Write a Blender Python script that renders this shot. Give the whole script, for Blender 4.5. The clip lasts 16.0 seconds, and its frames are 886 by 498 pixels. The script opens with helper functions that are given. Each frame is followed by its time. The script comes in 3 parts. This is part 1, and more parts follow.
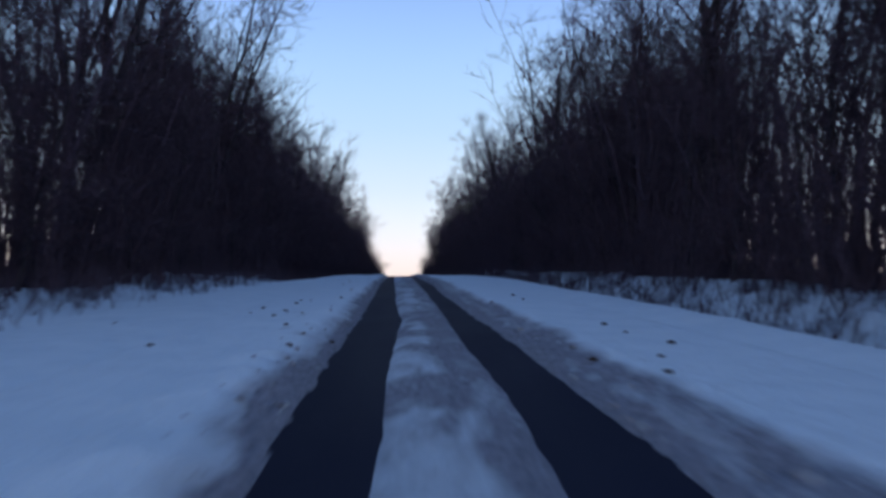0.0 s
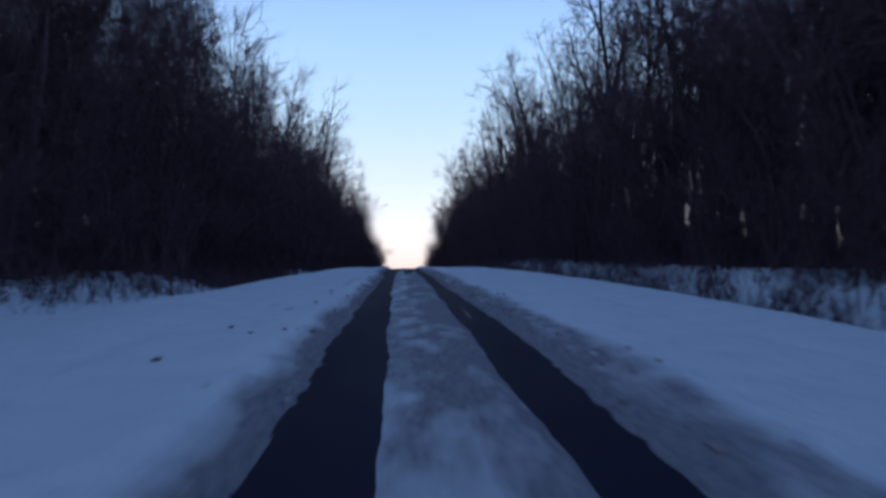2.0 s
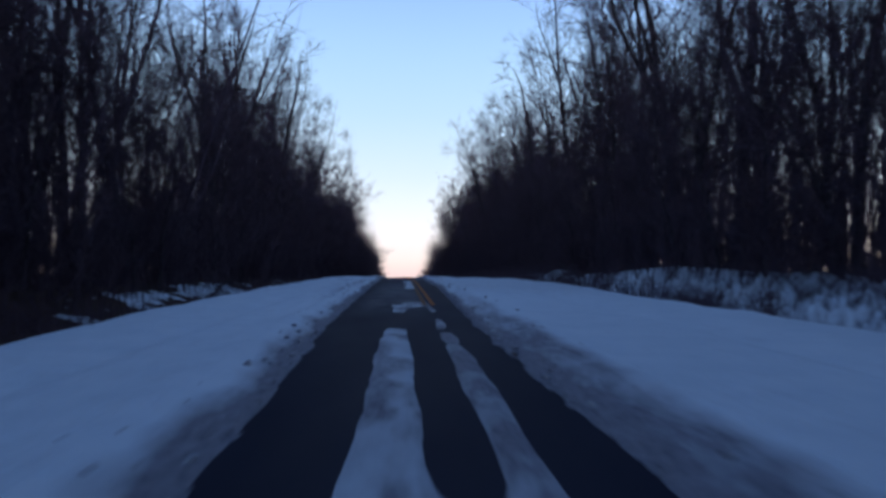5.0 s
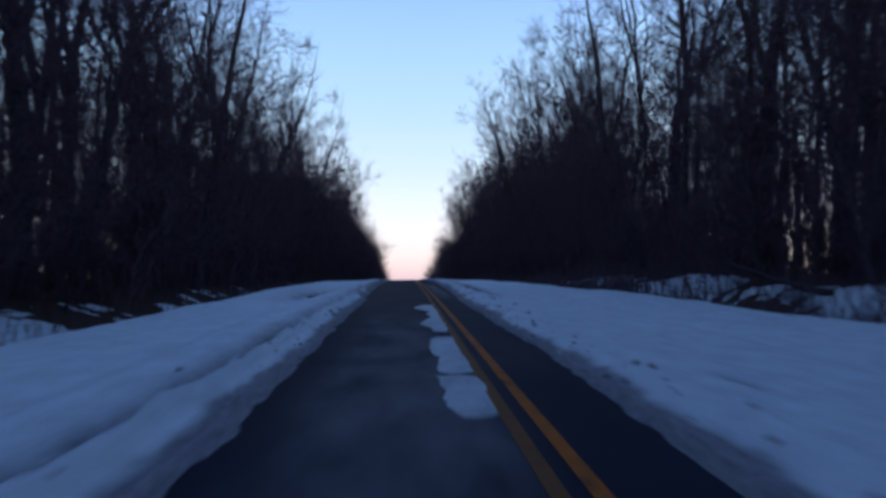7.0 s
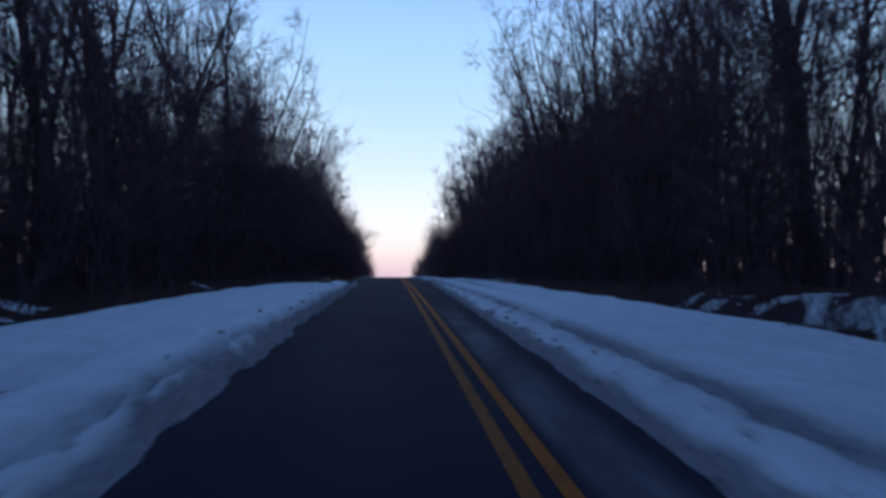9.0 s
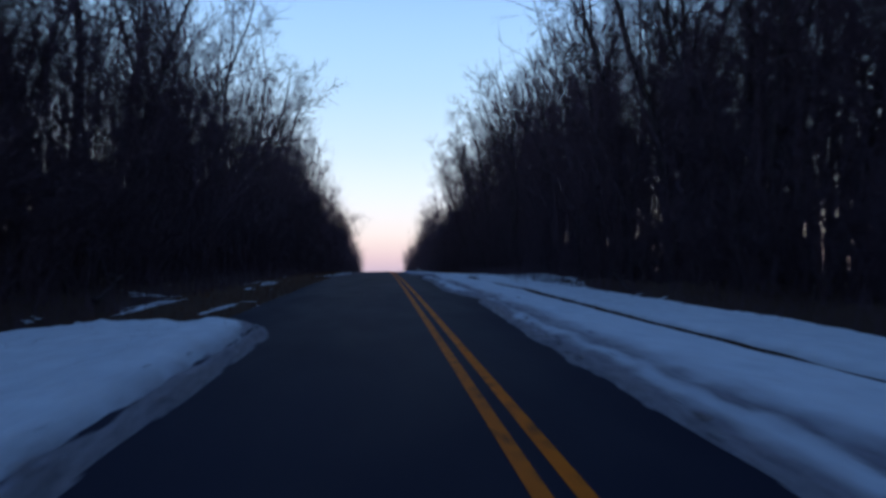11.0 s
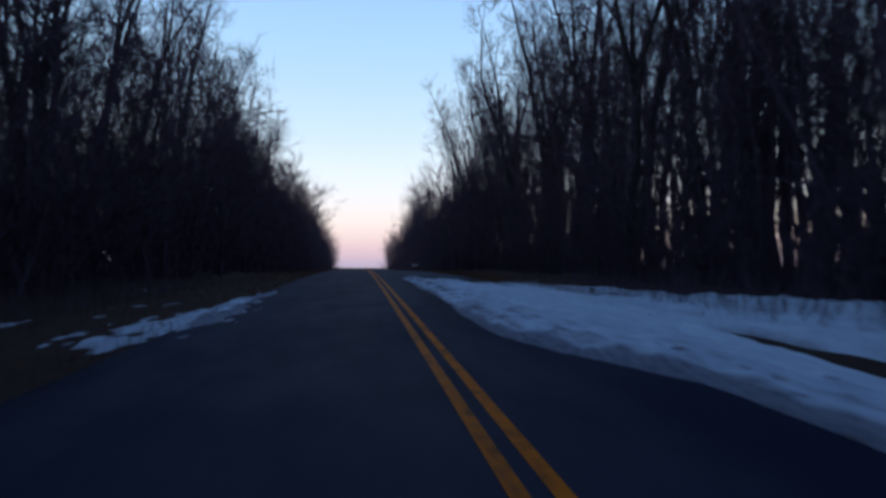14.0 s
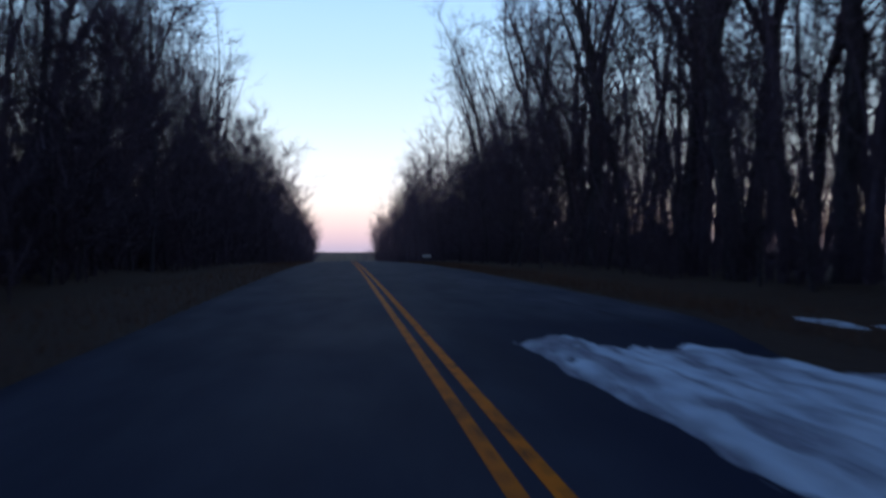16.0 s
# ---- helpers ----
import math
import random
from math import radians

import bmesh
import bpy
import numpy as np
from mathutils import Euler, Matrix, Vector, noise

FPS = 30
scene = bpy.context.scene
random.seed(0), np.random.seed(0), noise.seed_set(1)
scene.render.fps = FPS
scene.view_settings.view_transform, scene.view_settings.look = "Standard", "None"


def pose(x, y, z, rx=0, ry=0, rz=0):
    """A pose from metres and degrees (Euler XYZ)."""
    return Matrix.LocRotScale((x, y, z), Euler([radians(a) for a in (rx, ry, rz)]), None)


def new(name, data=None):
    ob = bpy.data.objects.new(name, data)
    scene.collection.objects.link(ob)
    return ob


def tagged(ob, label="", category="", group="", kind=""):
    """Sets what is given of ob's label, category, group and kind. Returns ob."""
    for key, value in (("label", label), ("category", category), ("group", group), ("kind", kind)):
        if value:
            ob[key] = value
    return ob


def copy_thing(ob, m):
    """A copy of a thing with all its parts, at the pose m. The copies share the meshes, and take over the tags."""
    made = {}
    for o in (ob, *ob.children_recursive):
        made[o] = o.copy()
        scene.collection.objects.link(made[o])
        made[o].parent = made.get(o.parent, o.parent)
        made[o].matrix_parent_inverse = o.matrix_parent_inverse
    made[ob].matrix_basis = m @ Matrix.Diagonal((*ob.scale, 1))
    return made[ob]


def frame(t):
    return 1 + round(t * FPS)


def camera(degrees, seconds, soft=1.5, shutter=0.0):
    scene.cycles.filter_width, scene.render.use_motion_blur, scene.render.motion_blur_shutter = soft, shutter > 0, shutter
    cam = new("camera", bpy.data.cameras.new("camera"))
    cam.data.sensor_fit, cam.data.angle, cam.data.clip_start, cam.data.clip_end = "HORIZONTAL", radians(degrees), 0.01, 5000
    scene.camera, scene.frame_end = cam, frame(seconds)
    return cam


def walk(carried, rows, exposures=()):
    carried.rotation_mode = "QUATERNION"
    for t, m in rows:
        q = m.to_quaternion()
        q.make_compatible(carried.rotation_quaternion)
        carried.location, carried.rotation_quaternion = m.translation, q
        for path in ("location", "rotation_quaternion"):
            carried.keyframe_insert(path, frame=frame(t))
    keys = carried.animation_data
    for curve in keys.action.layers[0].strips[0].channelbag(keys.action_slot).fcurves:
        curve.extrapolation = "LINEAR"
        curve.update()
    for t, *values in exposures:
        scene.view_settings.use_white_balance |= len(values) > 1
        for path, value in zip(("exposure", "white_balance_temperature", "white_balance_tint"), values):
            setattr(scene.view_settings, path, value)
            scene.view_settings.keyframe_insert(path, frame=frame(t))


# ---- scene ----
# ---------------------------------------------------------------- road line
CREST, BEND = 215.0, 2500.0      # the road climbs towards a long crest (place and radius of the vertical curve)
EYE = 1.08                       # eye height in the car


def rise(y):
    """Height of the road's middle at y."""
    y = np.asarray(y, float)
    d = np.clip(y - CREST, -320.0, 130.0)
    over = np.clip(y - CREST - 130.0, 0.0, 300.0)
    under = np.clip(CREST - 320.0 - y, 0.0, None)
    return -d * d / (2 * BEND) - over * 0.052 + over * over * 0.052 / 600.0 - under * 0.128


def along(t):
    return 10.5 * t + 0.04 * t * t


# ---------------------------------------------------------------- camera
cam = camera(64.0, 16.0, soft=3.2, shutter=0.5)
# seconds, yaw, pitch against the road's slope, roll (degrees), place across the road
TURNS = [
    (0.0, -3.54, 0.50, 0.0, -0.62), (0.5, -3.54, 0.50, 0.3, -0.62), (1.0, -3.34, -0.09, 0.1, -0.62),
    (1.5, -3.74, 0.09, 0.0, -0.62), (2.0, -3.24, -0.14, 0.3, -0.62), (2.5, -3.44, 0.78, 0.5, -0.62),
    (3.0, -3.14, 0.27, 0.5, -0.62), (3.5, -4.04, 0.68, 0.2, -0.62), (4.0, -4.04, 1.19, 1.0, -0.62),
    (4.5, -3.44, 0.68, 0.1, -0.62), (7.0, -3.03, 0.78, 0.2, -0.8), (7.5, -4.03, -0.05, -0.3, -0.8),
    (8.0, -3.43, 0.30, -0.5, -0.77), (8.5, -3.93, 0.37, -0.4, -0.75), (9.0, -4.13, 0.64, -0.8, -0.745),
    (11.5, -5.26, -0.27, 0.1, -0.82), (12.0, -5.46, -0.64, 0.5, -0.8), (12.5, -5.96, -0.59, 0.6, -0.79),
    (13.0, -6.36, -0.46, 0.1, -0.78), (13.5, -6.66, -0.73, -0.1, -0.78), (14.0, -6.76, 0.0, 0.0, -0.8),
    (14.5, -7.06, 0.14, 0.0, -0.81), (15.0, -6.86, 0.09, -0.4, -0.82), (15.5, -7.56, -0.46, 0.3, -0.83),
    (16.0, -8.06, -0.73, 0.0, -0.83),
]
ROWS = []
for t, yaw, pitch, roll, across in TURNS:
    y = along(t)
    slope = math.degrees((CREST - y) / BEND)
    ROWS.append((t, pose(across, y, float(rise(y)) + EYE, 90 + slope + pitch, roll, yaw)))
LIGHTER = [(0.0, 0.04, 6520, 16), (1.5, 0.10, 6500, 16), (3.0, 0.18, 6480, 15), (4.5, 0.14, 6480, 15), (7.0, 0.12, 6260, 15), (9.0, 0.10, 6150, 14), (12.5, 0.04, 6250, 11), (14.5, 0.05, 6300, 12), (15.5, 0.10, 6320, 13), (16.0, 0.24, 6350, 12)]
walk(cam, ROWS, exposures=LIGHTER)

# ---------------------------------------------------------------- sky light at dusk
world = bpy.data.worlds.new("dusk_sky")
scene.world = world
world.use_nodes = True
wt = world.node_tree
wt.nodes.clear()
geo = wt.nodes.new("ShaderNodeTexCoord")
sep = wt.nodes.new("ShaderNodeSeparateXYZ")
wt.links.new(geo.outputs["Generated"], sep.inputs[0])
asin = wt.nodes.new("ShaderNodeMath")
asin.operation = "ARCSINE"
wt.links.new(sep.outputs["Z"], asin.inputs[0])
scale = wt.nodes.new("ShaderNodeMath")
scale.operation = "DIVIDE"
scale.inputs[1].default_value = math.pi / 2
scale.use_clamp = True
wt.links.new(asin.outputs[0], scale.inputs[0])
ramp = wt.nodes.new("ShaderNodeValToRGB")
ramp.color_ramp.interpolation = "B_SPLINE"
SKY = [(0.0, (0.50, 0.44, 0.58)), (0.8, (0.72, 0.53, 0.60)), (2.0, (0.92, 0.69, 0.67)), (3.5, (1.04, 0.90, 0.80)),
       (6.5, (0.90, 0.97, 1.04)), (10.0, (0.69, 0.86, 1.05)), (15.0, (0.50, 0.75, 1.06)), (22.0, (0.365, 0.635, 1.10)), (30.0, (0.20, 0.36, 0.74)),
       (50.0, (0.055, 0.115, 0.285)), (90.0, (0.030, 0.062, 0.18))]
for i, (deg, col) in enumerate(SKY):
    e = ramp.color_ramp.elements[i] if i < 2 else ramp.color_ramp.elements.new(deg / 90.0)
    e.position = deg / 90.0
    e.color = (*col, 1)
wt.links.new(scale.outputs[0], ramp.inputs[0])
bg = wt.nodes.new("ShaderNodeBackground")
bg.inputs["Strength"].default_value = 1.0
out = wt.nodes.new("ShaderNodeOutputWorld")
wt.links.new(ramp.outputs[0], bg.inputs[0])
wt.links.new(bg.outputs[0], out.inputs[0])


# ---------------------------------------------------------------- materials
def material(name, rough=0.8, spec=0.3):
    m = bpy.data.materials.new(name)
    m.use_nodes = True
    b = m.node_tree.nodes["Principled BSDF"]
    b.inputs["Roughness"].default_value = rough
    b.inputs["Specular IOR Level"].default_value = spec
    return m, m.node_tree, b


def noise_node(nt, size, detail=4.0, stretch=(1, 1, 1)):
    g = nt.nodes.new("ShaderNodeNewGeometry")
    mp = nt.nodes.new("ShaderNodeMapping")
    mp.inputs["Scale"].default_value = stretch
    n = nt.nodes.new("ShaderNodeTexNoise")
    n.inputs["Scale"].default_value = 1.0 / size
    n.inputs["Detail"].default_value = detail
    nt.links.new(g.outputs["Position"], mp.inputs[0])
    nt.links.new(mp.outputs[0], n.inputs["Vector"])
    return n.outputs["Fac"]


def ramp_node(nt, fac, stops):
    r = nt.nodes.new("ShaderNodeValToRGB")
    for i, (p, c) in enumerate(stops):
        e = r.color_ramp.elements[i] if i < 2 else r.color_ramp.elements.new(p)
        e.position = p
        e.color = (*c, 1) if len(c) == 3 else c
    nt.links.new(fac, r.inputs[0])
    return r.outputs[0]


def mix(nt, fac, a, b, kind="MIX"):
    m = nt.nodes.new("ShaderNodeMix")
    m.data_type = "RGBA"
    m.blend_type = kind
    for sock, v in ((m.inputs[0], fac), (m.inputs[6], a), (m.inputs[7], b)):
        if isinstance(v, (int, float)):
            sock.default_value = v
        elif isinstance(v, tuple):
            sock.default_value = (*v, 1)
        else:
            nt.links.new(v, sock)
    return m.outputs[2]


def bump(nt, b, height, strength, distance):
    n = nt.nodes.new("ShaderNodeBump")
    n.inputs["Strength"].default_value = strength
    n.inputs["Distance"].default_value = distance
    nt.links.new(height, n.inputs["Height"])
    nt.links.new(n.outputs[0], b.inputs["Normal"])


def attr(nt, name):
    a = nt.nodes.new("ShaderNodeAttribute")
    a.attribute_name = name
    return a.outputs["Fac"]


def snow_material():
    m, nt, b = material("snow", 0.75, 0.2)
    fine = noise_node(nt, 0.05, 6)
    mid = noise_node(nt, 0.6, 5)
    clean = mix(nt, ramp_node(nt, mid, [(0.3, (0, 0, 0)), (0.7, (1, 1, 1))]), (0.71, 0.83, 0.88), (0.78, 0.89, 0.93))
    grime = mix(nt, ramp_node(nt, fine, [(0.35, (0, 0, 0)), (0.65, (1, 1, 1))]), (0.095, 0.093, 0.115), (0.30, 0.292, 0.335))
    blotch = noise_node(nt, 0.22, 6, (1, 0.45, 1))
    soiled = nt.nodes.new("ShaderNodeMath")
    soiled.operation = "MULTIPLY_ADD"
    nt.links.new(blotch, soiled.inputs[0])
    soiled.inputs[1].default_value = 0.42
    specks = nt.nodes.new("ShaderNodeMath")
    specks.operation = "MULTIPLY_ADD"
    nt.links.new(noise_node(nt, 0.06, 5, (1, 0.7, 1)), specks.inputs[0])
    specks.inputs[1].default_value = 0.7
    specks.inputs[2].default_value = -0.35
    gritty = nt.nodes.new("ShaderNodeMath")
    gritty.operation = "MULTIPLY_ADD"
    nt.links.new(specks.outputs[0], gritty.inputs[0])
    nt.links.new(attr(nt, "dirt_shade"), gritty.inputs[1])
    nt.links.new(attr(nt, "dirt_shade"), gritty.inputs[2])
    nt.links.new(gritty.outputs[0], soiled.inputs[2])
    # darkens the snow for dirt and for the shade painted into ruts
    amount = ramp_node(nt, soiled.outputs[0], [(0.24, (0, 0, 0)), (0.62, (0.40, 0.40, 0.40)), (1.15, (0.92, 0.92, 0.92))])
    col = mix(nt, amount, clean, grime)
    nt.links.new(col, b.inputs["Base Color"])
    rough = mix(nt, 0.55, fine, noise_node(nt, 0.16, 6, (1, 0.6, 1)))
    bump(nt, b, rough, 0.9, 0.07)
    return m


def asphalt_material():
    m, nt, b = material("asphalt", 0.7, 0.15)
    fine = noise_node(nt, 0.012, 3)
    big = noise_node(nt, 1.6, 5, (1, 0.25, 1))
    base = mix(nt, ramp_node(nt, big, [(0.3, (0, 0, 0)), (0.75, (1, 1, 1))]), (0.0142, 0.0168, 0.0330), (0.0228, 0.0262, 0.0465))
    col = mix(nt, ramp_node(nt, fine, [(0.45, (0, 0, 0)), (0.7, (1, 1, 1))]), base, (0.027, 0.028, 0.044))
    streak = ramp_node(nt, noise_node(nt, 0.5, 4, (1, 0.35, 1)), [(0.22, (0, 0, 0)), (0.72, (1, 1, 1))])
    film = mix(nt, 1.0, streak, attr(nt, "frost"), "MULTIPLY")
    col = mix(nt, film, col, (0.45, 0.47, 0.50))
    nt.links.new(col, b.inputs["Base Color"])
    wet = ramp_node(nt, noise_node(nt, 0.9, 4, (1, 0.3, 1)), [(0.35, (0.74, 0.74, 0.74)), (0.7, (0.86, 0.86, 0.86))])
    nt.links.new(wet, b.inputs["Roughness"])
    b.inputs["Specular IOR Level"].default_value = 0.06
    bump(nt, b, fine, 0.4, 0.004)
    return m


def paint_material():
    m, nt, b = material("yellow_road_paint", 0.75, 0.08)
    worn = ramp_node(nt, noise_node(nt, 0.12, 6), [(0.34, (0.09, 0.05, 0.02)), (0.46, (0.70, 0.168, 0.004)), (0.7, (0.78, 0.20, 0.005))])
    nt.links.new(mix(nt, attr(nt, "grime"), worn, (0.135, 0.070, 0.030)), b.inputs["Base Color"])
    return m


def soil_material():
    m, nt, b = material("leaf_litter", 0.95, 0.1)
    a = noise_node(nt, 0.15, 6)
    c = noise_node(nt, 2.5, 4)
    col = mix(nt, a, (0.031, 0.019, 0.014), (0.080, 0.047, 0.032))
    col = mix(nt, ramp_node(nt, c, [(0.35, (0, 0, 0)), (0.7, (1, 1, 1))]), col, (0.060, 0.040, 0.028))
    nt.links.new(col, b.inputs["Base Color"])
    bump(nt, b, a, 0.8, 0.05)
    return m


def bark_material(name, dark, light):
    m, nt, b = material(name, 0.95, 0.1)
    a = noise_node(nt, 0.08, 5, (1, 1, 0.2))
    col = mix(nt, ramp_node(nt, a, [(0.35, (0, 0, 0)), (0.65, (1, 1, 1))]), dark, light)
    nt.links.new(col, b.inputs["Base Color"])
    bump(nt, b, a, 0.7, 0.03)
    return m


def straw_material():
    m, nt, b = material("dead_grass", 0.9, 0.1)
    isl = nt.nodes.new("ShaderNodeNewGeometry").outputs["Random Per Island"]
    nt.links.new(mix(nt, isl, (0.075, 0.040, 0.028), (0.155, 0.083, 0.052)), b.inputs["Base Color"])
    return m


SNOW, ASPHALT, PAINT, SOIL = snow_material(), asphalt_material(), paint_material(), soil_material()
BARK = bark_material("bark", (0.030, 0.024, 0.028), (0.074, 0.061, 0.068))
TWIG = bark_material("twig_bark", (0.058, 0.041, 0.054), (0.104, 0.075, 0.096))
STRAW = straw_material()


# ---------------------------------------------------------------- small noise and mesh helpers
def hash2(ix, iy, seed):
    v = np.sin(ix * 127.1 + iy * 311.7 + seed * 74.7) * 43758.5453
    return v - np.floor(v)


def wave(x, y, size, seed=0, octaves=3):
    """Smooth value noise, -1 to 1."""
    total, amp, norm = 0.0, 1.0, 0.0
    x, y = np.asarray(x, float) / size, np.asarray(y, float) / size
    for o in range(octaves):
        ix, iy = np.floor(x), np.floor(y)
        fx, fy = x - ix, y - iy
        fx, fy = fx * fx * (3 - 2 * fx), fy * fy * (3 - 2 * fy)
        a, b = hash2(ix, iy, seed + o), hash2(ix + 1, iy, seed + o)
        c, d = hash2(ix, iy + 1, seed + o), hash2(ix + 1, iy + 1, seed + o)
        total = total + amp * (a + (b - a) * fx + (c - a) * fy + (a - b - c + d) * fx * fy)
        norm += amp
        amp *= 0.5
        x, y = x * 2.03, y * 2.03
    return 2 * total / norm - 1


def step(a, b, v):
    u = np.clip((np.asarray(v, float) - a) / (b - a), 0, 1)
    return u * u * (3 - 2 * u)


def mesh_object(name, verts, faces, mat, parent=None, smooth=False):
    me = bpy.data.meshes.new(name)
    me.from_pydata([tuple(v) for v in verts] if not isinstance(verts, np.ndarray) else verts.tolist(), [], faces)
    me.materials.append(mat)
    if smooth:
        me.shade_smooth()
    ob = new(name, me)
    if parent is not None:
        ob.parent = parent
    return ob


def sheet(name, xs, ys, height, mat, keep=None, extra=()):
    """A surface over the lines xs and ys; extra: names and values for attributes."""
    X, Y = np.meshgrid(xs, ys)
    Z = height(X, Y)
    n, m = X.shape
    verts = np.stack([X.ravel(), Y.ravel(), Z.ravel()], 1)
    idx = np.arange(n * m).reshape(n, m)
    quads = np.stack([idx[:-1, :-1], idx[:-1, 1:], idx[1:, 1:], idx[1:, :-1]], -1).reshape(-1, 4)
    if keep is not None:
        k = keep(X, Y).ravel()
        quads = quads[k[quads].any(1)]
        used = np.unique(quads)
        back = np.zeros(n * m, int)
        back[used] = np.arange(len(used))
        quads, verts = back[quads], verts[used]
    else:
        used = np.arange(n * m)
    ob = mesh_object(name, verts, quads.tolist(), mat, smooth=True)
    for key, func in extra:
        a = ob.data.attributes.new(key, "FLOAT", "POINT")
        a.data.foreach_set("value", func(X, Y).ravel()[used].astype(np.float32))
    return ob


# ---------------------------------------------------------------- ground, road, snow
EDGE = 3.42                      # half width of the paved road


def crown(x):
    return -0.018 * np.abs(x)


def ground_height(x, y):
    a = np.abs(x)
    z = rise(y) - 0.06 - 0.10 * step(2.9, 3.6, a)
    wide = np.where(x > 0, 0.4 * step(8, 20, y) + 0.8 * step(26, 44, y) + 0.5 * step(68, 88, y), 0.5 * step(36, 50, y) + 0.3 * step(60, 80, y) + 0.35 * step(94, 104, y))
    ditch = np.where(x > 0, 1.0 - 0.85 * step(146, 160, y), 0.10 + 0.90 * step(28, 60, y) - 0.65 * step(130, 146, y))
    z = z - 0.75 * ditch * step(4.4, 7.3, a - wide)
    z = z + (0.08 + 0.87 * ditch) * np.where((x < 0) & (y < 54), step(6.0 + 1.6 * ditch, 9.5 + 2 * ditch, a), step(7.6, 11.5 - 0.9 * (x > 0), a))
    z = z + (0.08 + 0.34 * step(60, 80, y)) * step(7.5, 9.6, x) * (1 - step(112, 130, y)) * (1 - 0.5 * step(11, 16, x))
    z = z + 0.36 * step(12, 40, a)
    z = z + 0.06 * wave(x, y, 1.3, 3) * step(3.6, 6.5, a) + 0.25 * wave(x, y, 6.0, 5) * step(6.0, 12.0, a)
    return np.where(a < 3.3, rise(y) - 0.3, z)


# where the asphalt meets the snow: y, x
LEFT_RIM = [(0, -1.36), (12, -1.32), (24, -1.38), (31, -1.48), (41, -1.42), (52, -1.45), (56, -1.60), (65, -1.85), (74, -1.87), (79, -1.95), (84, -1.96), (89, -1.97), (96, -1.97),
            (98, -2.09), (105, -2.18), (115, -2.24), (124, -2.26), (129.6, -2.32), (131.7, -2.83), (133.7, -3.10)]
RIGHT_RIM = [(0, 0.84), (10.4, 0.82), (14, 0.74), (24, 0.70), (27.4, 0.80), (31, 0.84), (36, 0.76), (43, 0.66), (52, 0.71), (56, 0.64), (65, 0.56), (72, 0.68), (84, 0.85),
             (87, 0.78), (95.5, 0.74), (99, 0.83), (104.5, 0.93), (117, 1.05), (129.7, 1.14), (132, 1.26), (136, 1.38), (137.3, 1.62), (140.5, 1.15), (141.5, 1.06), (145.5, 1.13),
             (149, 1.25), (152.4, 1.16), (154.2, 1.16), (156, 1.31), (157.6, 1.55), (158.2, 2.0), (160.5, 2.1), (162.4, 1.36), (164, 1.0), (167, 0.93), (169.6, 1.02), (174, 1.06),
             (176, 0.99), (177.5, 1.00), (179.6, 1.02), (182.3, 0.93), (187, 0.88)]


def left_edge(y):
    """Where the snow on the left lane begins."""
    late = step(70, 80, y)
    e = np.interp(y, *zip(*LEFT_RIM))
    return e + (0.03 + 0.03 * late) * wave(y, y * 0, 2.6, 11) + (0.04 + 0.03 * late) * wave(y, y * 0, 0.7, 12) + 0.03 * wave(y, y * 0, 0.28, 15)


def right_edge(y):
    e = np.interp(y, *zip(*RIGHT_RIM))
    calm = 1 - 0.75 * step(160, 166, y)
    return e + calm * (0.03 * wave(y, y * 0 + 9, 2.0, 13) + 0.045 * wave(y, y * 0, 0.5, 14) + 0.03 * wave(y, y * 0, 0.25, 16))


def rut(y):
    return 1.72 + 0.1 * wave(y, y * 0, 9, 25)


def gully(y):
    mid = np.interp(y, (95, 133, 139, 147, 152, 155.5, 159, 163), (3.85, 3.97, 4.2, 4.3, 4.15, 3.9, 4.25, 4.7))
    return mid + 0.12 * wave(y, y * 0, 5, 26) + 0.06 * wave(y, y * 0, 0.9, 47)


# how far the snow reaches on the right
OUTER_Y, OUTER_X = (80, 140, 146, 150, 157, 170, 175, 182, 187), (6.8, 6.6, 6.0, 6.8, 9.3, 9.8, 8.3, 6.6, 6.2)

# small patches of snow left on the grass of the left verge: x, y, half width, half length
REMNANTS = [(-5.5, 146.0, 0.24, 1.1), (-5.5, 150.2, 0.28, 1.7), (-7.5, 167.5, 0.42, 3.4),
            (-7.6, 142.5, 0.45, 3.6), (-6.6, 153.5, 0.35, 2.6)]


# short scuffs and prints in the snow: x, y, half width, half length
SCUFFS = [(-2.17, 41.0, 0.07, 0.5), (-2.16, 42.2, 0.06, 0.4), (-2.2, 43.3, 0.06, 0.35), (1.87, 81.0, 0.07, 0.35),
          (-4.15, 100.3, 0.48, 3.7), (-3.07, 12.8, 0.07, 0.09), (-2.44, 11.7, 0.06, 0.08), (-2.15, 11.2, 0.06, 0.08), (-2.3, 11.9, 0.06, 0.08), (-2.07, 9.3, 0.07, 0.10),
          (-1.76, 8.6, 0.08, 0.10), (-2.75, 12.4, 0.06, 0.08), (3.5, 13.0, 0.07, 0.10), (-2.5, 33.0, 0.07, 0.2), (-2.9, 34.0, 0.07, 0.15), (3.1, 58.0, 0.06, 0.4)]


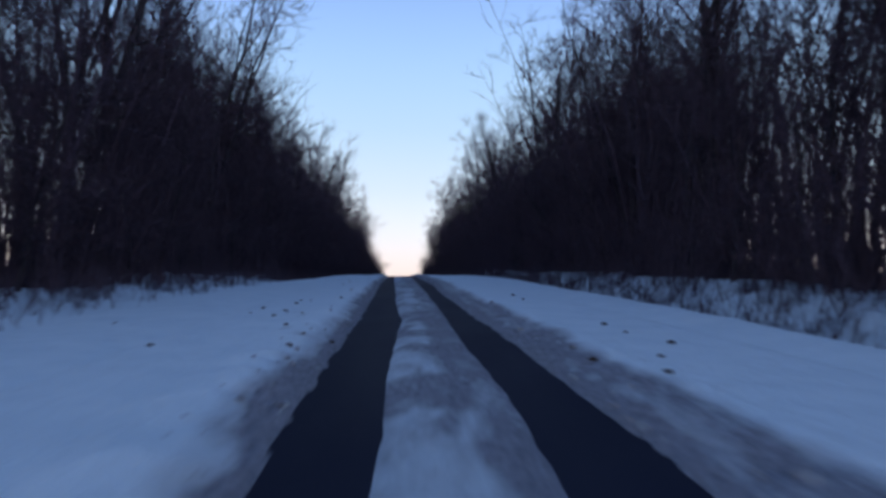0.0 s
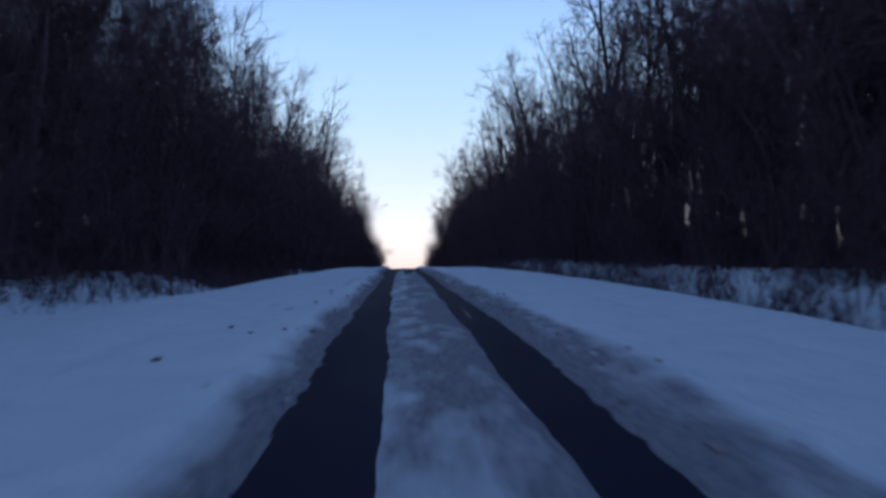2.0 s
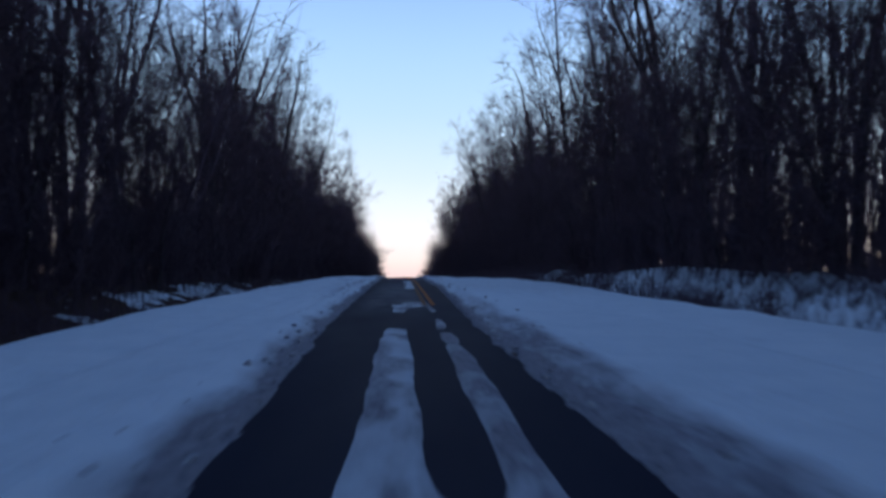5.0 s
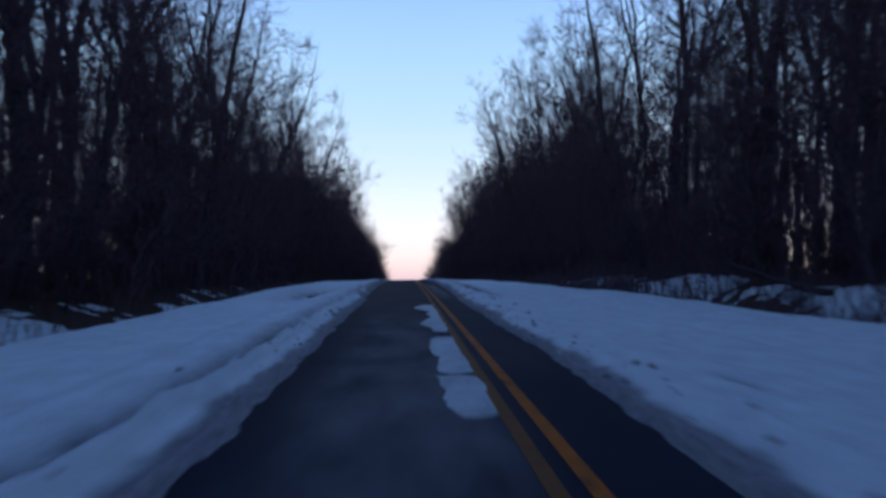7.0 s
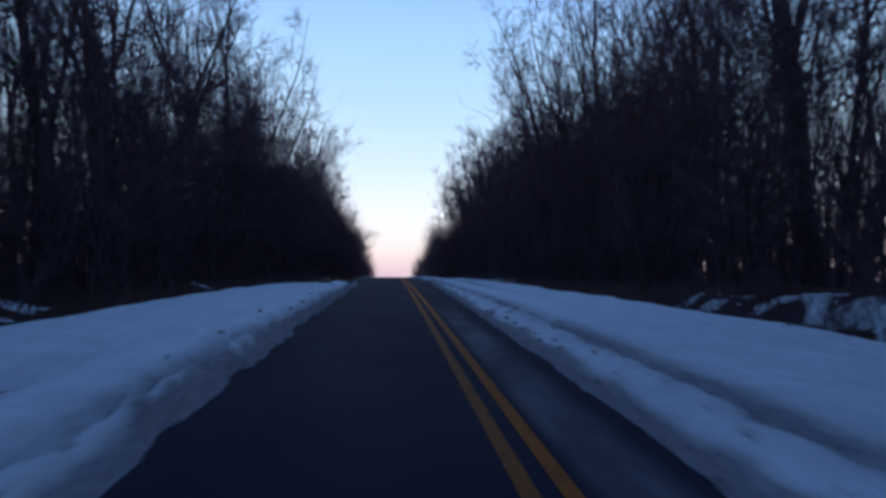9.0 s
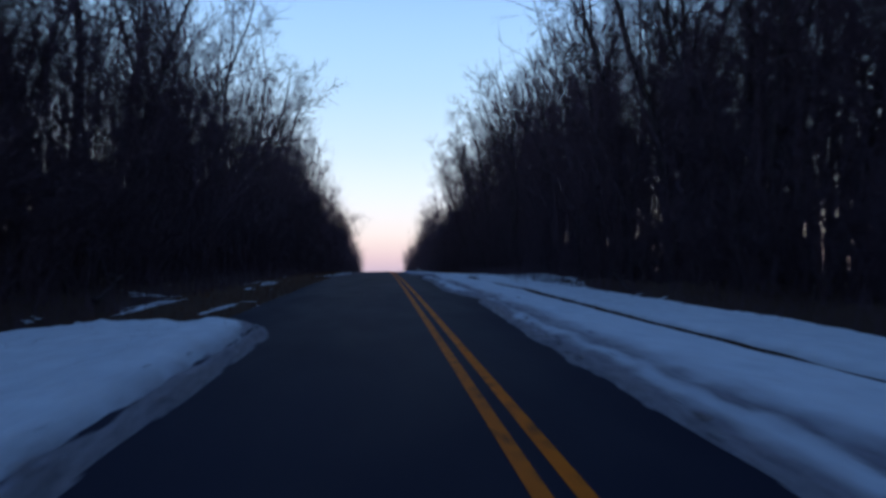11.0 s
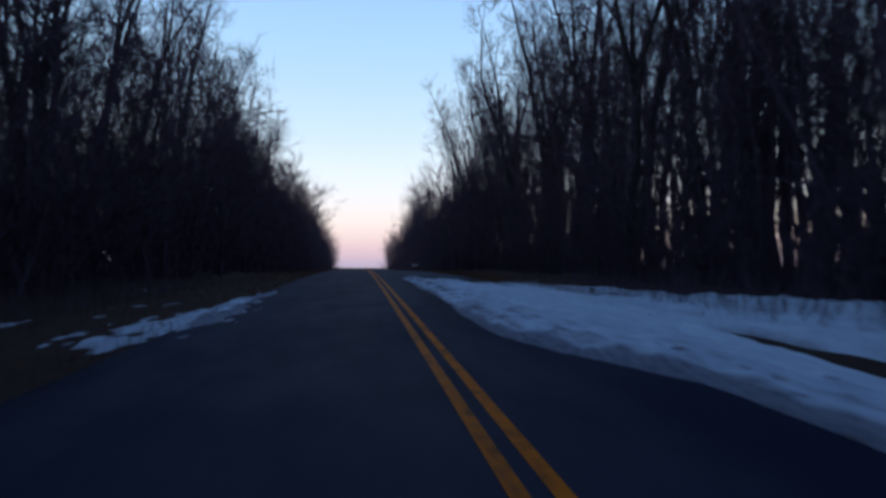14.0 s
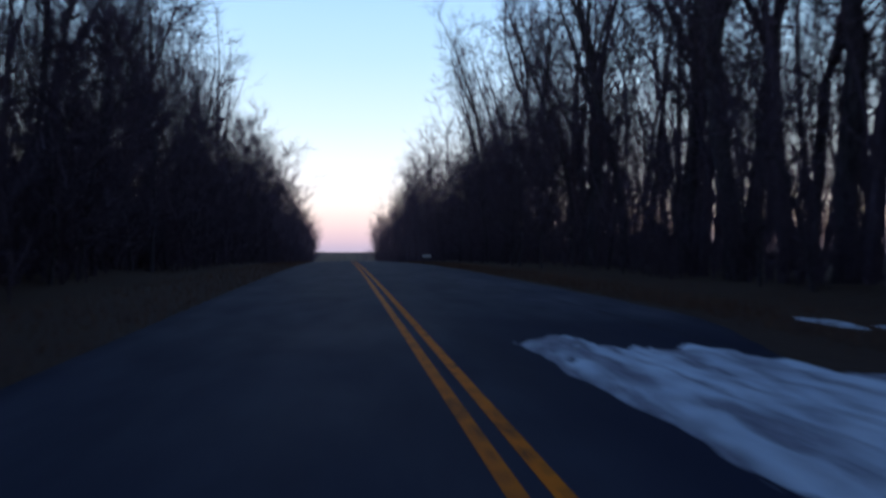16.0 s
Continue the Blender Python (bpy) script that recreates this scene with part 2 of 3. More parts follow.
def snow_depth(x, y):
    rag = 0.10 * wave(x, y, 0.9, 21) + 0.05 * wave(x, y, 0.25, 22)
    lump = wave(x, y, 0.30, 23, 2)
    drift = 0.035 * wave(x, y * 0.4, 2.5, 24)
    # left bank, to its end
    dl = left_edge(y) - x
    rim = step(0.05, 0.3, dl) * (1 - step(0.5, 1.0, dl))
    late = step(62, 76, y)
    left = np.minimum(0.025 + 0.04 * late * step(0.0, 0.05, dl) + (0.30 - 0.16 * late) * dl, 0.17) + rim * (0.04 + 0.05 * lump) * (1 - 0.6 * late) + 0.02 * step(0.1, 0.4, dl) * wave(x, y * 0.5, 0.45, 28) + drift
    left = left - late * 0.15 * np.exp(-((x + 2.55 + 0.06 * wave(y, y * 0, 7, 27)) / 0.14) ** 2)
    left = left + late * (0.11 + 0.04 * lump) * np.exp(-((x + 2.32 + 0.05 * wave(y, y * 0, 7, 27)) / 0.08) ** 2)
    left = left + (0.02 + 0.025 * late) * step(0.02, 0.15, dl) * (1 - step(0.9, 1.5, dl)) * wave(x, y * 0.7, 0.33, 83, 2)
    left = left + 0.09 * step(3.2, 4.6, -x) * (1 - step(115, 130, y))
    left = np.where(dl < 0, dl * 0.5, left)
    left = left - 0.5 * step(131.5, 133.3, y + 9 * rag) - 0.35 * step(6.2, 7.8, -x - 0.5 * step(94, 104, y) + 5 * rag) * step(46, 58, y)
    # right bank, to its end
    dr = x - right_edge(y)
    rim = step(0.05, 0.3, dr) * (1 - step(0.5, 1.0, dr))
    right = np.minimum(0.025 + 0.045 * step(60, 76, y) * step(0.0, 0.05, dr) + 0.20 * dr, 0.16 - 0.065 * step(112, 132, y) * (1 - step(161, 166, y))) + rim * (0.03 + 0.045 * lump) + drift
    right = right + (0.02 + 0.02 * step(70, 90, y)) * step(0.02, 0.15, dr) * (1 - step(0.7, 1.3, dr)) * wave(x, y * 0.7, 0.33, 84, 2)
    right = right + 0.10 * step(3.2, 4.6, x) * (1 - step(95, 112, y))
    right = np.where(dr < 0, dr * 0.5, right)
    right = right - (0.12 - 0.055 * step(112, 132, y)) * step(93, 101, y) * (1 - step(159, 163, y)) * np.exp(-((x - rut(y)) / 0.15) ** 2)
    sunk = step(112, 126, y) * (1 - step(164, 166, y))
    right = right - 0.05 * sunk * np.exp(-((x - gully(y) + 0.28) / 0.34) ** 2)
    right = right - 0.34 * sunk * np.exp(-((x - gully(y)) / (0.15 + 0.04 * step(152, 158, y) * (1 + wave(x, y * 0.4, 0.6, 45)))) ** 2) * (0.45 + 0.55 * step(-0.7, -0.1, wave(x, y * 0.3, 1.2, 30)))
    right = right - 0.34 * step(147, 151, y) * (1 - step(159, 161, y)) * np.exp(-((x - 1.79 - 0.05 * wave(y, y * 0, 1.1, 48)) / (0.12 + 0.014 * np.clip(y - 149, 0, 9))) ** 2)
    right = right - 0.16 * step(151, 156, y) * (1 - step(165, 170, y)) * step(0.12, 0.45, wave(x, y * 0.22, 0.38, 46)) * step(2.6, 3.4, x)
    for off in (-0.55, 0.42):
        right = right - 0.26 * step(153, 157, y) * (1 - step(164, 167, y)) * np.exp(-((x - gully(y) - off - 0.07 * wave(y, y * 0 + off, 2.0, 94)) / 0.06) ** 2) * step(-0.35, 0.1, wave(x * 0.5, y + 7 * off, 1.4, 95))
    streaks = (0.018 * step(163, 172, y) + 0.018 * step(100, 125, y)) * wave(x, y * 0.07, 0.17, 34)
    streaks = streaks + 0.034 * step(120, 150, y) * wave(x, y * 0.8, 0.24, 49, 2) - 0.03 * step(163, 168, y) * np.exp(-((x - 2.35 - 0.1 * wave(y, y * 0, 6, 79)) / 0.12) ** 2)
    right = right - 0.40 * step(166, 169, y) * np.exp(-((x - 4.75 - 0.08 * wave(y, y * 0, 3, 37)) / 0.09) ** 2) * step(-0.7, -0.3, wave(x, y, 1.3, 38))
    right = right + streaks - 0.075 * step(163, 170, y) - 0.035 * step(178, 184, y) + 0.025 * wave(x, y * 0.25, 0.8, 40) * step(163, 170, y)
    right = right - 0.6 * step(185.5, 187.2, y + 0.5 * np.abs(x - 1.0) + 7 * rag + 12 * streaks + 1.1 * wave(x, y * 0.12, 0.22, 86) * step(1.3, 1.8, x)) - 0.5 * step(0.0, 1.7, x - np.interp(y, OUTER_Y, OUTER_X) + 7 * rag) * step(80, 100, y)
    # packed strip between the wheel tracks
    lo = -0.72 + 0.13 * np.exp(-((y - 12) / 4) ** 2) - 0.22 * step(18, 48, y) + 0.05 * wave(y, y * 0, 1.5, 31)
    hi = 0.13 + 0.09 * step(3, 6, y) * (1 - step(50, 58, y)) + 0.05 * wave(y, y * 0, 1.7, 32)
    dm = np.minimum(x - lo, hi - x)
    ridge = 0.018 * np.exp(-((x + 0.33 - 0.05 * wave(y, y * 0, 4, 35)) / 0.16) ** 2) * (0.6 + 0.6 * wave(x, y, 0.6, 36))
    middle = np.minimum(dm * 0.3, 0.03) + 0.05 * rag + ridge
    patch = wave(x * 1.4, y * 0.7, 1.2, 33)
    middle = middle - 0.16 * np.exp(-((x + 0.30 + 0.05 * wave(y, y * 0, 1.5, 39)) / 0.15) ** 2) * step(56, 57.5, y) * (1 - step(67, 70, y))
    middle = middle - step(58, 72, y) * (0.03 + 0.09 * step(-0.1, 0.35, patch)) - 0.3 * step(71, 75, y)
    # broken floes left along the middle line
    lofl = -0.33 - 0.28 * np.exp(-((y - 92.0) / 0.6) ** 2) - 0.20 * np.exp(-((y - 87.9) / 0.9) ** 2) - 0.15 * (1 - step(85.4, 85.8, y))
    lofl = lofl + 0.07 * wave(y, y * 0, 0.5, 44) + 0.05 * wave(x, y, 0.2, 42)
    hifl = -0.12 + 0.04 * wave(y, y * 0, 0.4, 43)
    ends = np.maximum(np.maximum(np.minimum(y - 86.3, 92.7 - y), np.minimum(y - 82.35, 85.6 - y)), np.minimum(y - 80.4, 82.1 - y))
    fl = np.minimum(np.minimum(np.minimum(hifl - x, x - lofl) * 0.35, 0.25 * (ends + 0.25 * wave(x, y, 0.35, 41))), 0.032) + 0.06 * rag
    d = np.maximum(np.maximum(left, right), np.maximum(middle, fl)) + 0.012 * rag
    for cx, cy, w, h in SCUFFS:
        d = d - (0.06 if w < 0.2 else 0.45 + 0.5 * wave(x, y * 0.4, 0.35, 29)) * np.exp(-((x - cx) / w) ** 2 - ((y - cy) / h) ** 2)
    return d


def patches(x, y):
    """Thin snow left on the grass and between the trees."""
    a = np.abs(x)
    p = 0.07 * wave(x, y * 0.7, 1.7, 51) - 0.05 - (0.034 - 0.05 * wave(x, y * 0.6, 0.95, 58)) * step(6, 7, a) * (1 - step(50, 65, y)) + 0.03 * wave(x, y, 0.4, 57) + 0.03 * step(8, 12, a) * (1 - step(100, 140, y)) + 0.012 * (1 - step(70, 115, y)) * step(5.5, 7, a) - 0.085 * (x < 0) * step(44, 56, y) * (1 - step(68, 78, y))
    p = p + (0.05 + 0.04 * wave(x, y, 0.5, 56)) * step(6.6, 7.4, a) * (1 - step(10.5, 12, a)) * step(60, 75, y) * (1 - step(105, 125, y)) * np.where(x > 0, 1.5, 0.55)
    strip = -0.005 - 0.16 * np.abs(x + 4.4 + 0.35 * wave(y, y * 0, 6, 52)) + 0.10 * wave(x, y, 2.6, 53, 2) - 0.3 * (1 - step(130, 136, y))
    strip = np.maximum(strip, 0.06 - 0.10 * ((x + 6.4) / 0.3) ** 2 - 0.06 * ((y - 138.5) / 3) ** 2)
    strip = strip - 0.4 * step(141, 143, y)
    for cx, cy, w, h in REMNANTS:
        spot_z = 0.03 - 0.06 * ((x - cx) / w) ** 2 - 0.06 * ((y - cy) / h) ** 2 + 0.08 * wave(x, y * 0.4, 0.35, 80)
        strip = np.maximum(strip, spot_z)
    half = np.clip(0.98 - 0.12 * (y - 167.5), 0.14, 1.2)
    floe = 0.09 - 0.09 * ((x + 3.78 - 0.09 * (y - 167.5)) / half) ** 2 - 0.09 * ((y - 169.5) / 5.2) ** 4
    floe = floe + 0.05 * wave(x, y, 0.7, 55) + 0.15 * wave(x - 0.12 * y, y * 0.22, 0.20, 59) - 0.03
    p = np.where(np.where((x > 0) & (y < 168), x - 2.0, a) > 3.5, p, -0.3)
    p = np.where(x < -2.6, np.maximum(np.maximum(p, strip), floe), p)
    p = p - 0.2 * step(183, 185, y) * (x > 0) * (x < 6.5)
    p = p - 0.12 * (x > 0) * step(150, 158, y)
    for cx, cy, w, h in ((6.7, 188.4, 0.35, 0.9), (7.3, 187.2, 0.4, 1.0)):
        p = np.maximum(p, 0.05 - 0.06 * ((x - cx) / w) ** 2 - 0.06 * ((y - cy) / h) ** 2 + 0.05 * wave(x, y * 0.5, 0.3, 96))
    p = p - 0.25 * step(9.6, 12.6, a + 1.6 * wave(x, y, 3.0, 50))
    return p + 0.02 * wave(x, y, 0.35, 54)


def base(x, y):
    return np.where(np.abs(x) < EDGE - 0.05, rise(y) + crown(x), ground_height(x, y))


def snow_height(x, y):
    a = np.abs(x)
    road_side = snow_depth(x, y)
    open_side = np.where(a > 2.7, patches(x, y), -0.2)
    d = np.maximum(road_side, open_side)
    smooth_base = rise(y) + crown(np.clip(a, 0, EDGE)) - 0.10 * step(EDGE - 0.2, 3.7, a)
    b = np.where(a < 3.7, smooth_base, ground_height(x, y))
    return b + np.clip(d, -0.12, 0.3)


def snow_keep(x, y):
    return snow_height(x, y) > base(x, y) - 0.04


# dirt on the snow, plus shade painted into the ruts, groove and gully
def snow_dirt_shade(x, y):
    dl, dr = left_edge(y) - x, x - right_edge(y)
    early = 1 - step(60, 78, y)
    rag = 0.12 * wave(x, y * 0.4, 0.5, 64)
    left = 0.9 * (1 - step(0.06, 0.24, dl + rag)) + 0.55 * early * (1 - step(0.22, 0.42, dl + rag))
    far_on = step(68, 82, y)
    # slush and shade in the colour by the asphalt; the lit ridge kept pale
    left = left + far_on * 0.2 * (1 - step(0.10, 0.30, dl + rag)) * (1 - 0.85 * np.exp(-((x + 2.32 + 0.05 * wave(y, y * 0, 7, 27)) / 0.07) ** 2))
    left, base_grey = left + 0.10 * far_on, 0.21 * far_on * (1 - 0.8 * step(104, 118, y))
    right = base_grey + (1 - step(0.02, 0.22, dr + rag)) + early * 0.78 * (1 - step(0.42, 0.72, dr + rag))
    late = step(150, 165, y) * (1 - 0.5 * step(176, 182, y))
    right = right + late * 0.8 * (1 - step(0.1, 2.2, dr + 3 * rag)) * np.clip(0.3 + 0.6 * wave(x, y * 0.08, 0.16, 65) + 0.9 * wave(x, y * 0.6, 0.25, 85), 0, 1)
    right = right + step(178, 184, y) * np.clip(0.34 + 0.8 * wave(x, y * 0.13, 0.13, 87), 0, 1)
    right = right + 0.20 * step(128, 142, y) * (0.8 + 0.6 * wave(x, y * 0.1, 0.25, 74))
    d = np.where(x < -1.2, left, right)
    mid = (x > left_edge(y) + 0.2) & (x < right_edge(y) - 0.2)
    band = 0.60 + 0.28 * step(-0.06, 0.04, x + 0.22 - 0.14 * wave(y, y * 0, 5, 66) - 0.10 * wave(x, y * 0.5, 0.4, 70))
    band = band + 0.18 * step(20, 34, y) * (1 - step(-0.02, 0.05, np.abs(x + 0.38 - 0.06 * wave(y, y * 0, 3, 72)) - 0.12) - 0.3)
    mottle = wave(x, y * 0.12, 0.28, 61)
    d = np.where(mid, band + 0.12 * mottle + 0.30 * (step(-0.15, 0.15, wave(x, y * 0.4, 0.30, 78)) - 0.55) + 0.15 * wave(x, y * 0.35, 0.15, 67), d * (0.9 + 0.3 * wave(x, y * 0.15, 0.22, 62) + 0.2 * wave(x, y * 0.5, 0.15, 63)))
    d = np.where(mid & (y > 74), 0.42 + 0.2 * wave(x, y, 0.4, 68), d)
    # right rut: slush, with the shade of the hollow put into the colour
    d = d + np.where(x > 0.9, 0.85 * step(92, 101, y) * (1 - step(160, 163, y)) * np.exp(-((x - rut(y)) / 0.30) ** 2) * (0.8 + 0.5 * wave(x, y * 0.3, 0.5, 69)), 0)
    # gully: brown soil, its shaded far wall darkened in the colour too
    d = d + np.where(x > 2.5, 0.9 * step(112, 124, y) * (1 - step(164, 166, y)) * np.exp(-((x - gully(y)) / (0.16 + 0.06 * step(152, 158, y))) ** 2), 0)
    # groove behind the left ridge: slush and painted shade together
    d = d + np.where(x < -2.2, 0.75 * step(66, 80, y) * np.exp(-((x + 2.55 + 0.06 * wave(y, y * 0, 7, 27)) / 0.2) ** 2) * (0.8 + 0.5 * wave(x, y * 0.2, 0.4, 76)), 0)
    d = d + np.where((x < -2.6) & (y > 138), 0.34 + 0.35 * wave(x - 0.14 * y, y * 0.3, 0.3, 77), 0)
    # every scuff is darker over its hollow
    for cx, cy, w, h in SCUFFS:
        d = d + 0.8 * np.exp(-((x - cx) / w) ** 2 - ((y - cy) / h) ** 2)
    return np.clip(d, 0, 0.9)


def frost(x, y):
    f = 0.7 * step(66, 72, y) * (1 - step(84, 94, y)) * step(-1.9, -1.2, x) * (1 - step(-0.3, 0.0, x))
    f = f + 0.95 * step(95, 101, y) * (1 - step(108, 116, y)) * step(0.17, 0.26, x) * (1 - step(0.5, 0.8, x))
    f = f + 0.2 * step(186, 190, y) * (1 - step(198, 208, y)) * step(2, 3, x)
    # past the banks the asphalt has dried pale, but for the damp rim round the melting snow
    wet = step(-0.6, -0.2, x - np.minimum(right_edge(y), 1.6) - 0.12 * wave(x, y, 0.8, 92)) * (1 - step(187.2, 189.0, y + 0.5 * wave(x, y, 0.7, 93)))
    f = f + 0.13 * step(118, 145, y) * (1 - wet)
    return np.clip(f * 0.36, 0, 1)


near_y = np.concatenate([np.arange(-30, -2, 0.7), np.arange(-2, 192, 0.12)])
far_lines = np.concatenate([[-900, -500, -250, -120, -60, -30], np.arange(-14, 420, 2.0), np.arange(420, 700, 12.0), [800, 1000, 1400, 2000, 3000, 4500]])
gx = np.concatenate([[-3000, -1500, -700, -300, -150, -80, -55], np.arange(-42, -13, 2.5), np.arange(-13, -3.6, 0.5), [-3.55, -3.4, -3.2, 3.2, 3.4, 3.55],
                     np.arange(3.9, 13, 0.5), np.arange(13, 43, 2.5), [55, 80, 150, 300, 700, 1500, 3000]])
ground = sheet("ground", gx, far_lines, ground_height, SOIL)
tagged(ground, "brown leaf litter and dead grass under the woods", "ground", kind="structure")

rx = np.concatenate([[-EDGE - 0.03, -EDGE], np.linspace(-3.1, 3.1, 54), [EDGE, EDGE + 0.03]])
ry = np.concatenate([[-120, -80, -50, -30], np.arange(-14, 420, 0.8), np.arange(420, 660, 6.0)])
road = sheet("road", rx, ry, lambda x, y: rise(y) + crown(x) - 0.16 * (np.abs(x) > EDGE + 0.01), ASPHALT, extra=[("frost", frost)])
tagged(road, "dark worn asphalt road with damp patches and frost", "road", kind="structure")

sx = np.concatenate([np.arange(-13, -9.6, 0.35), np.arange(-9.6, -6, 0.2), np.arange(-6, -4.8, 0.12), np.arange(-4.8, -2.9, 0.07), np.arange(-2.9, -1.2, 0.05), np.arange(-1.2, 0.5, 0.07), np.arange(0.5, 1.6, 0.05), np.arange(1.6, 5.2, 0.065), np.arange(5.2, 6, 0.12), np.arange(6, 9.6, 0.2), np.arange(9.6, 13, 0.35)])
shoulder = sheet("paved_shoulder", np.linspace(EDGE + 0.035, 5.4, 14), np.arange(176, 246, 0.7),
                 lambda x, y: rise(y) + crown(np.minimum(x, EDGE)) - 0.01 - 0.02 * (x - EDGE) - 0.4 * step(4.75, 5.35, x + 0.25 * wave(x, y, 2.0, 91) + 1.8 * (1 - step(182, 190, y)) + 2.0 * step(226, 244, y)),
                 ASPHALT, extra=[("frost", frost)])
tagged(shoulder, "dark asphalt of a widened shoulder beside the road", "shoulder", kind="structure")

for name, part_x, last, label, category in (
        ("snow_bank", sx[sx < -1.1], 192, "blue-white ploughed snow bank with a dirty lumpy rim and a rut", "snow bank"),
        ("packed_snow", sx[(sx > -1.2) & (sx < 0.36)], 94.5, "grey packed snow and ice floes between the wheel tracks", "packed snow"),
        ("snow_bank", sx[sx > 0.28], 192, "blue-white ploughed snow bank with brown slush along the asphalt", "snow bank")):
    snow = sheet(name, part_x, near_y[near_y < last], snow_height, SNOW, keep=snow_keep, extra=[("dirt_shade", snow_dirt_shade)])
    tagged(snow, label, category, kind="stuff")

for xc in (-0.10, 0.10):
    ys = np.arange(70, 420, 1.0)
    v = [(xc + dx, y, float(rise(y) + crown(xc + dx)) + 0.005) for y in ys for dx in (-0.048, 0.048)]
    f = [(2 * i, 2 * i + 1, 2 * i + 3, 2 * i + 2) for i in range(len(ys) - 1)]
    line = mesh_object("yellow_line", v, f, PAINT)
    lost = (0.90 if xc < 0 else 0.48) + (-0.12 if xc < 0 else 0.12) * step(92, 97, ys) - (0.66 if xc < 0 else 0.62) * step(106, 124, ys)
    line.data.attributes.new("grime", "FLOAT", "POINT").data.foreach_set("value", np.repeat(lost, 2).astype(np.float32))
    tagged(line, "worn yellow painted centre line on asphalt", "road marking", group="double centre line", kind="structure")


def crumbs():
    """Frozen lumps thrown up along the rims of the banks."""
    rng = np.random.default_rng(5)
    bm = bmesh.new()
    bmesh.ops.create_icosphere(bm, subdivisions=1, radius=1)
    ball = np.array([tuple(v.co) for v in bm.verts])
    tris = [[v.index for v in f.verts] for f in bm.faces]
    bm.free()
    V, F, D, n = [], [], [], 0
    for _ in range(1500):
        y = rng.uniform(0, 132 if rng.random() < 0.5 else 186)
        if rng.random() < 0.5 and y < 131:
            x = float(left_edge(np.array(y))) - abs(rng.normal(0.05, 0.25))
        else:
            x = float(right_edge(np.array(y))) + abs(rng.normal(0.05, 0.3))
        z = float(snow_height(np.array(x), np.array(y)))
        size = 0.012 + 0.035 * rng.random() ** 3
        V.append(ball * (size * rng.uniform(0.7, 1.3, (len(ball), 1))) * (1, rng.uniform(1, 1.6), 0.7) + (x, y, z + size * 0.3))
        F += [[i + n for i in t] for t in tris]
        D.append(np.full(len(ball), rng.uniform(0.5, 0.9)))
        n += len(ball)
    ob = mesh_object("snow_crumbs", np.concatenate(V), F, SNOW)
    ob.data.attributes.new("dirt_shade", "FLOAT", "POINT").data.foreach_set("value", np.concatenate(D).astype(np.float32))
    tagged(ob, "scattered frozen snow crumbs along the bank rims", "snow", kind="stuff")


crumbs()


def puddle():
    m, nt, b = material("meltwater", 0.5, 0.08)
    nt.links.new(mix(nt, noise_node(nt, 0.3, 3), (0.014, 0.016, 0.030), (0.020, 0.023, 0.040)), b.inputs["Base Color"])
    ys = np.arange(32.0, 34.5, 0.15)
    u = (ys - 32.0) / 2.4
    mid = 0.45 - 0.004 * (ys - 33) + 0.02 * np.sin(ys * 2.1)
    half = 0.03 * np.sin(np.pi * np.clip(u, 0.02, 0.98)) ** 0.5 * (1 + 0.3 * np.sin(ys * 3.3))
    v = [(c + d * h, y, float(rise(y) + crown(c)) + 0.006) for y, c, h in zip(ys, mid, half) for d in (-1, 1)]
    f = [(2 * i, 2 * i + 1, 2 * i + 3, 2 * i + 2) for i in range(len(ys) - 1)]
    tagged(mesh_object("puddle", v, f, m), "narrow meltwater puddle lying in the wheel track", "puddle", kind="stuff")


puddle()


# ---------------------------------------------------------------- trees
class Wood:
    """Collects tubes and thin twigs as one mesh."""

    def __init__(self):
        self.v, self.f = [], []

    def tube(self, pts, radii, sides):
        start = len(self.v)
        for k, (p, r) in enumerate(zip(pts, radii)):
            d = (pts[min(k + 1, len(pts) - 1)] - pts[max(k - 1, 0)]).normalized()
            s = d.orthogonal().normalized()
            u = d.cross(s)
            for i in range(sides):
                a = 2 * math.pi * i / sides
                self.v.append(p + (s * math.cos(a) + u * math.sin(a)) * r)
        for k in range(len(pts) - 1):
            for i in range(sides):
                j = (i + 1) % sides
                a = start + k * sides
                self.f.append((a + i, a + j, a + sides + j, a + sides + i))

    def twig(self, p, q, w):
        """A thin twig that bends once."""
        d = q - p
        s = d.cross(Vector((random.uniform(-1, 1), random.uniform(-1, 1), random.uniform(-1, 1)))).normalized() * w
        n = len(self.v)
        self.v += [p - s, p + s, q]
        self.f.append((n, n + 1, n + 2))

    def strip(self, pts, w):
        """A thin tapering bough along three or more points."""
        s = (pts[-1] - pts[0]).cross(Vector((random.uniform(-1, 1), random.uniform(-1, 1), random.uniform(-1, 1)))).normalized() * w
        n, last = len(self.v), len(pts) - 1
        for k, p in enumerate(pts[:-1]):
            self.v += [p - s * (1 - 0.7 * k / last), p + s * (1 - 0.7 * k / last)]
        self.v.append(pts[-1])
        for k in range(last - 1):
            self.f.append((n + 2 * k, n + 2 * k + 1, n + 2 * k + 3, n + 2 * k + 2))
        self.f.append((n + 2 * last - 2, n + 2 * last - 1, n + 2 * last))

    def arrays(self):
        return np.array([tuple(v) for v in self.v]), self.f


def bent(p, d, length, count, wander, lift):
    pts = [p.copy()]
    d = d.normalized()
    for _ in range(count):
        d = (d + Vector((random.gauss(0, wander), random.gauss(0, wander), random.gauss(0, wander) + lift))).normalized()
        p = p + d * (length / count)
        pts.append(p.copy())
    return pts


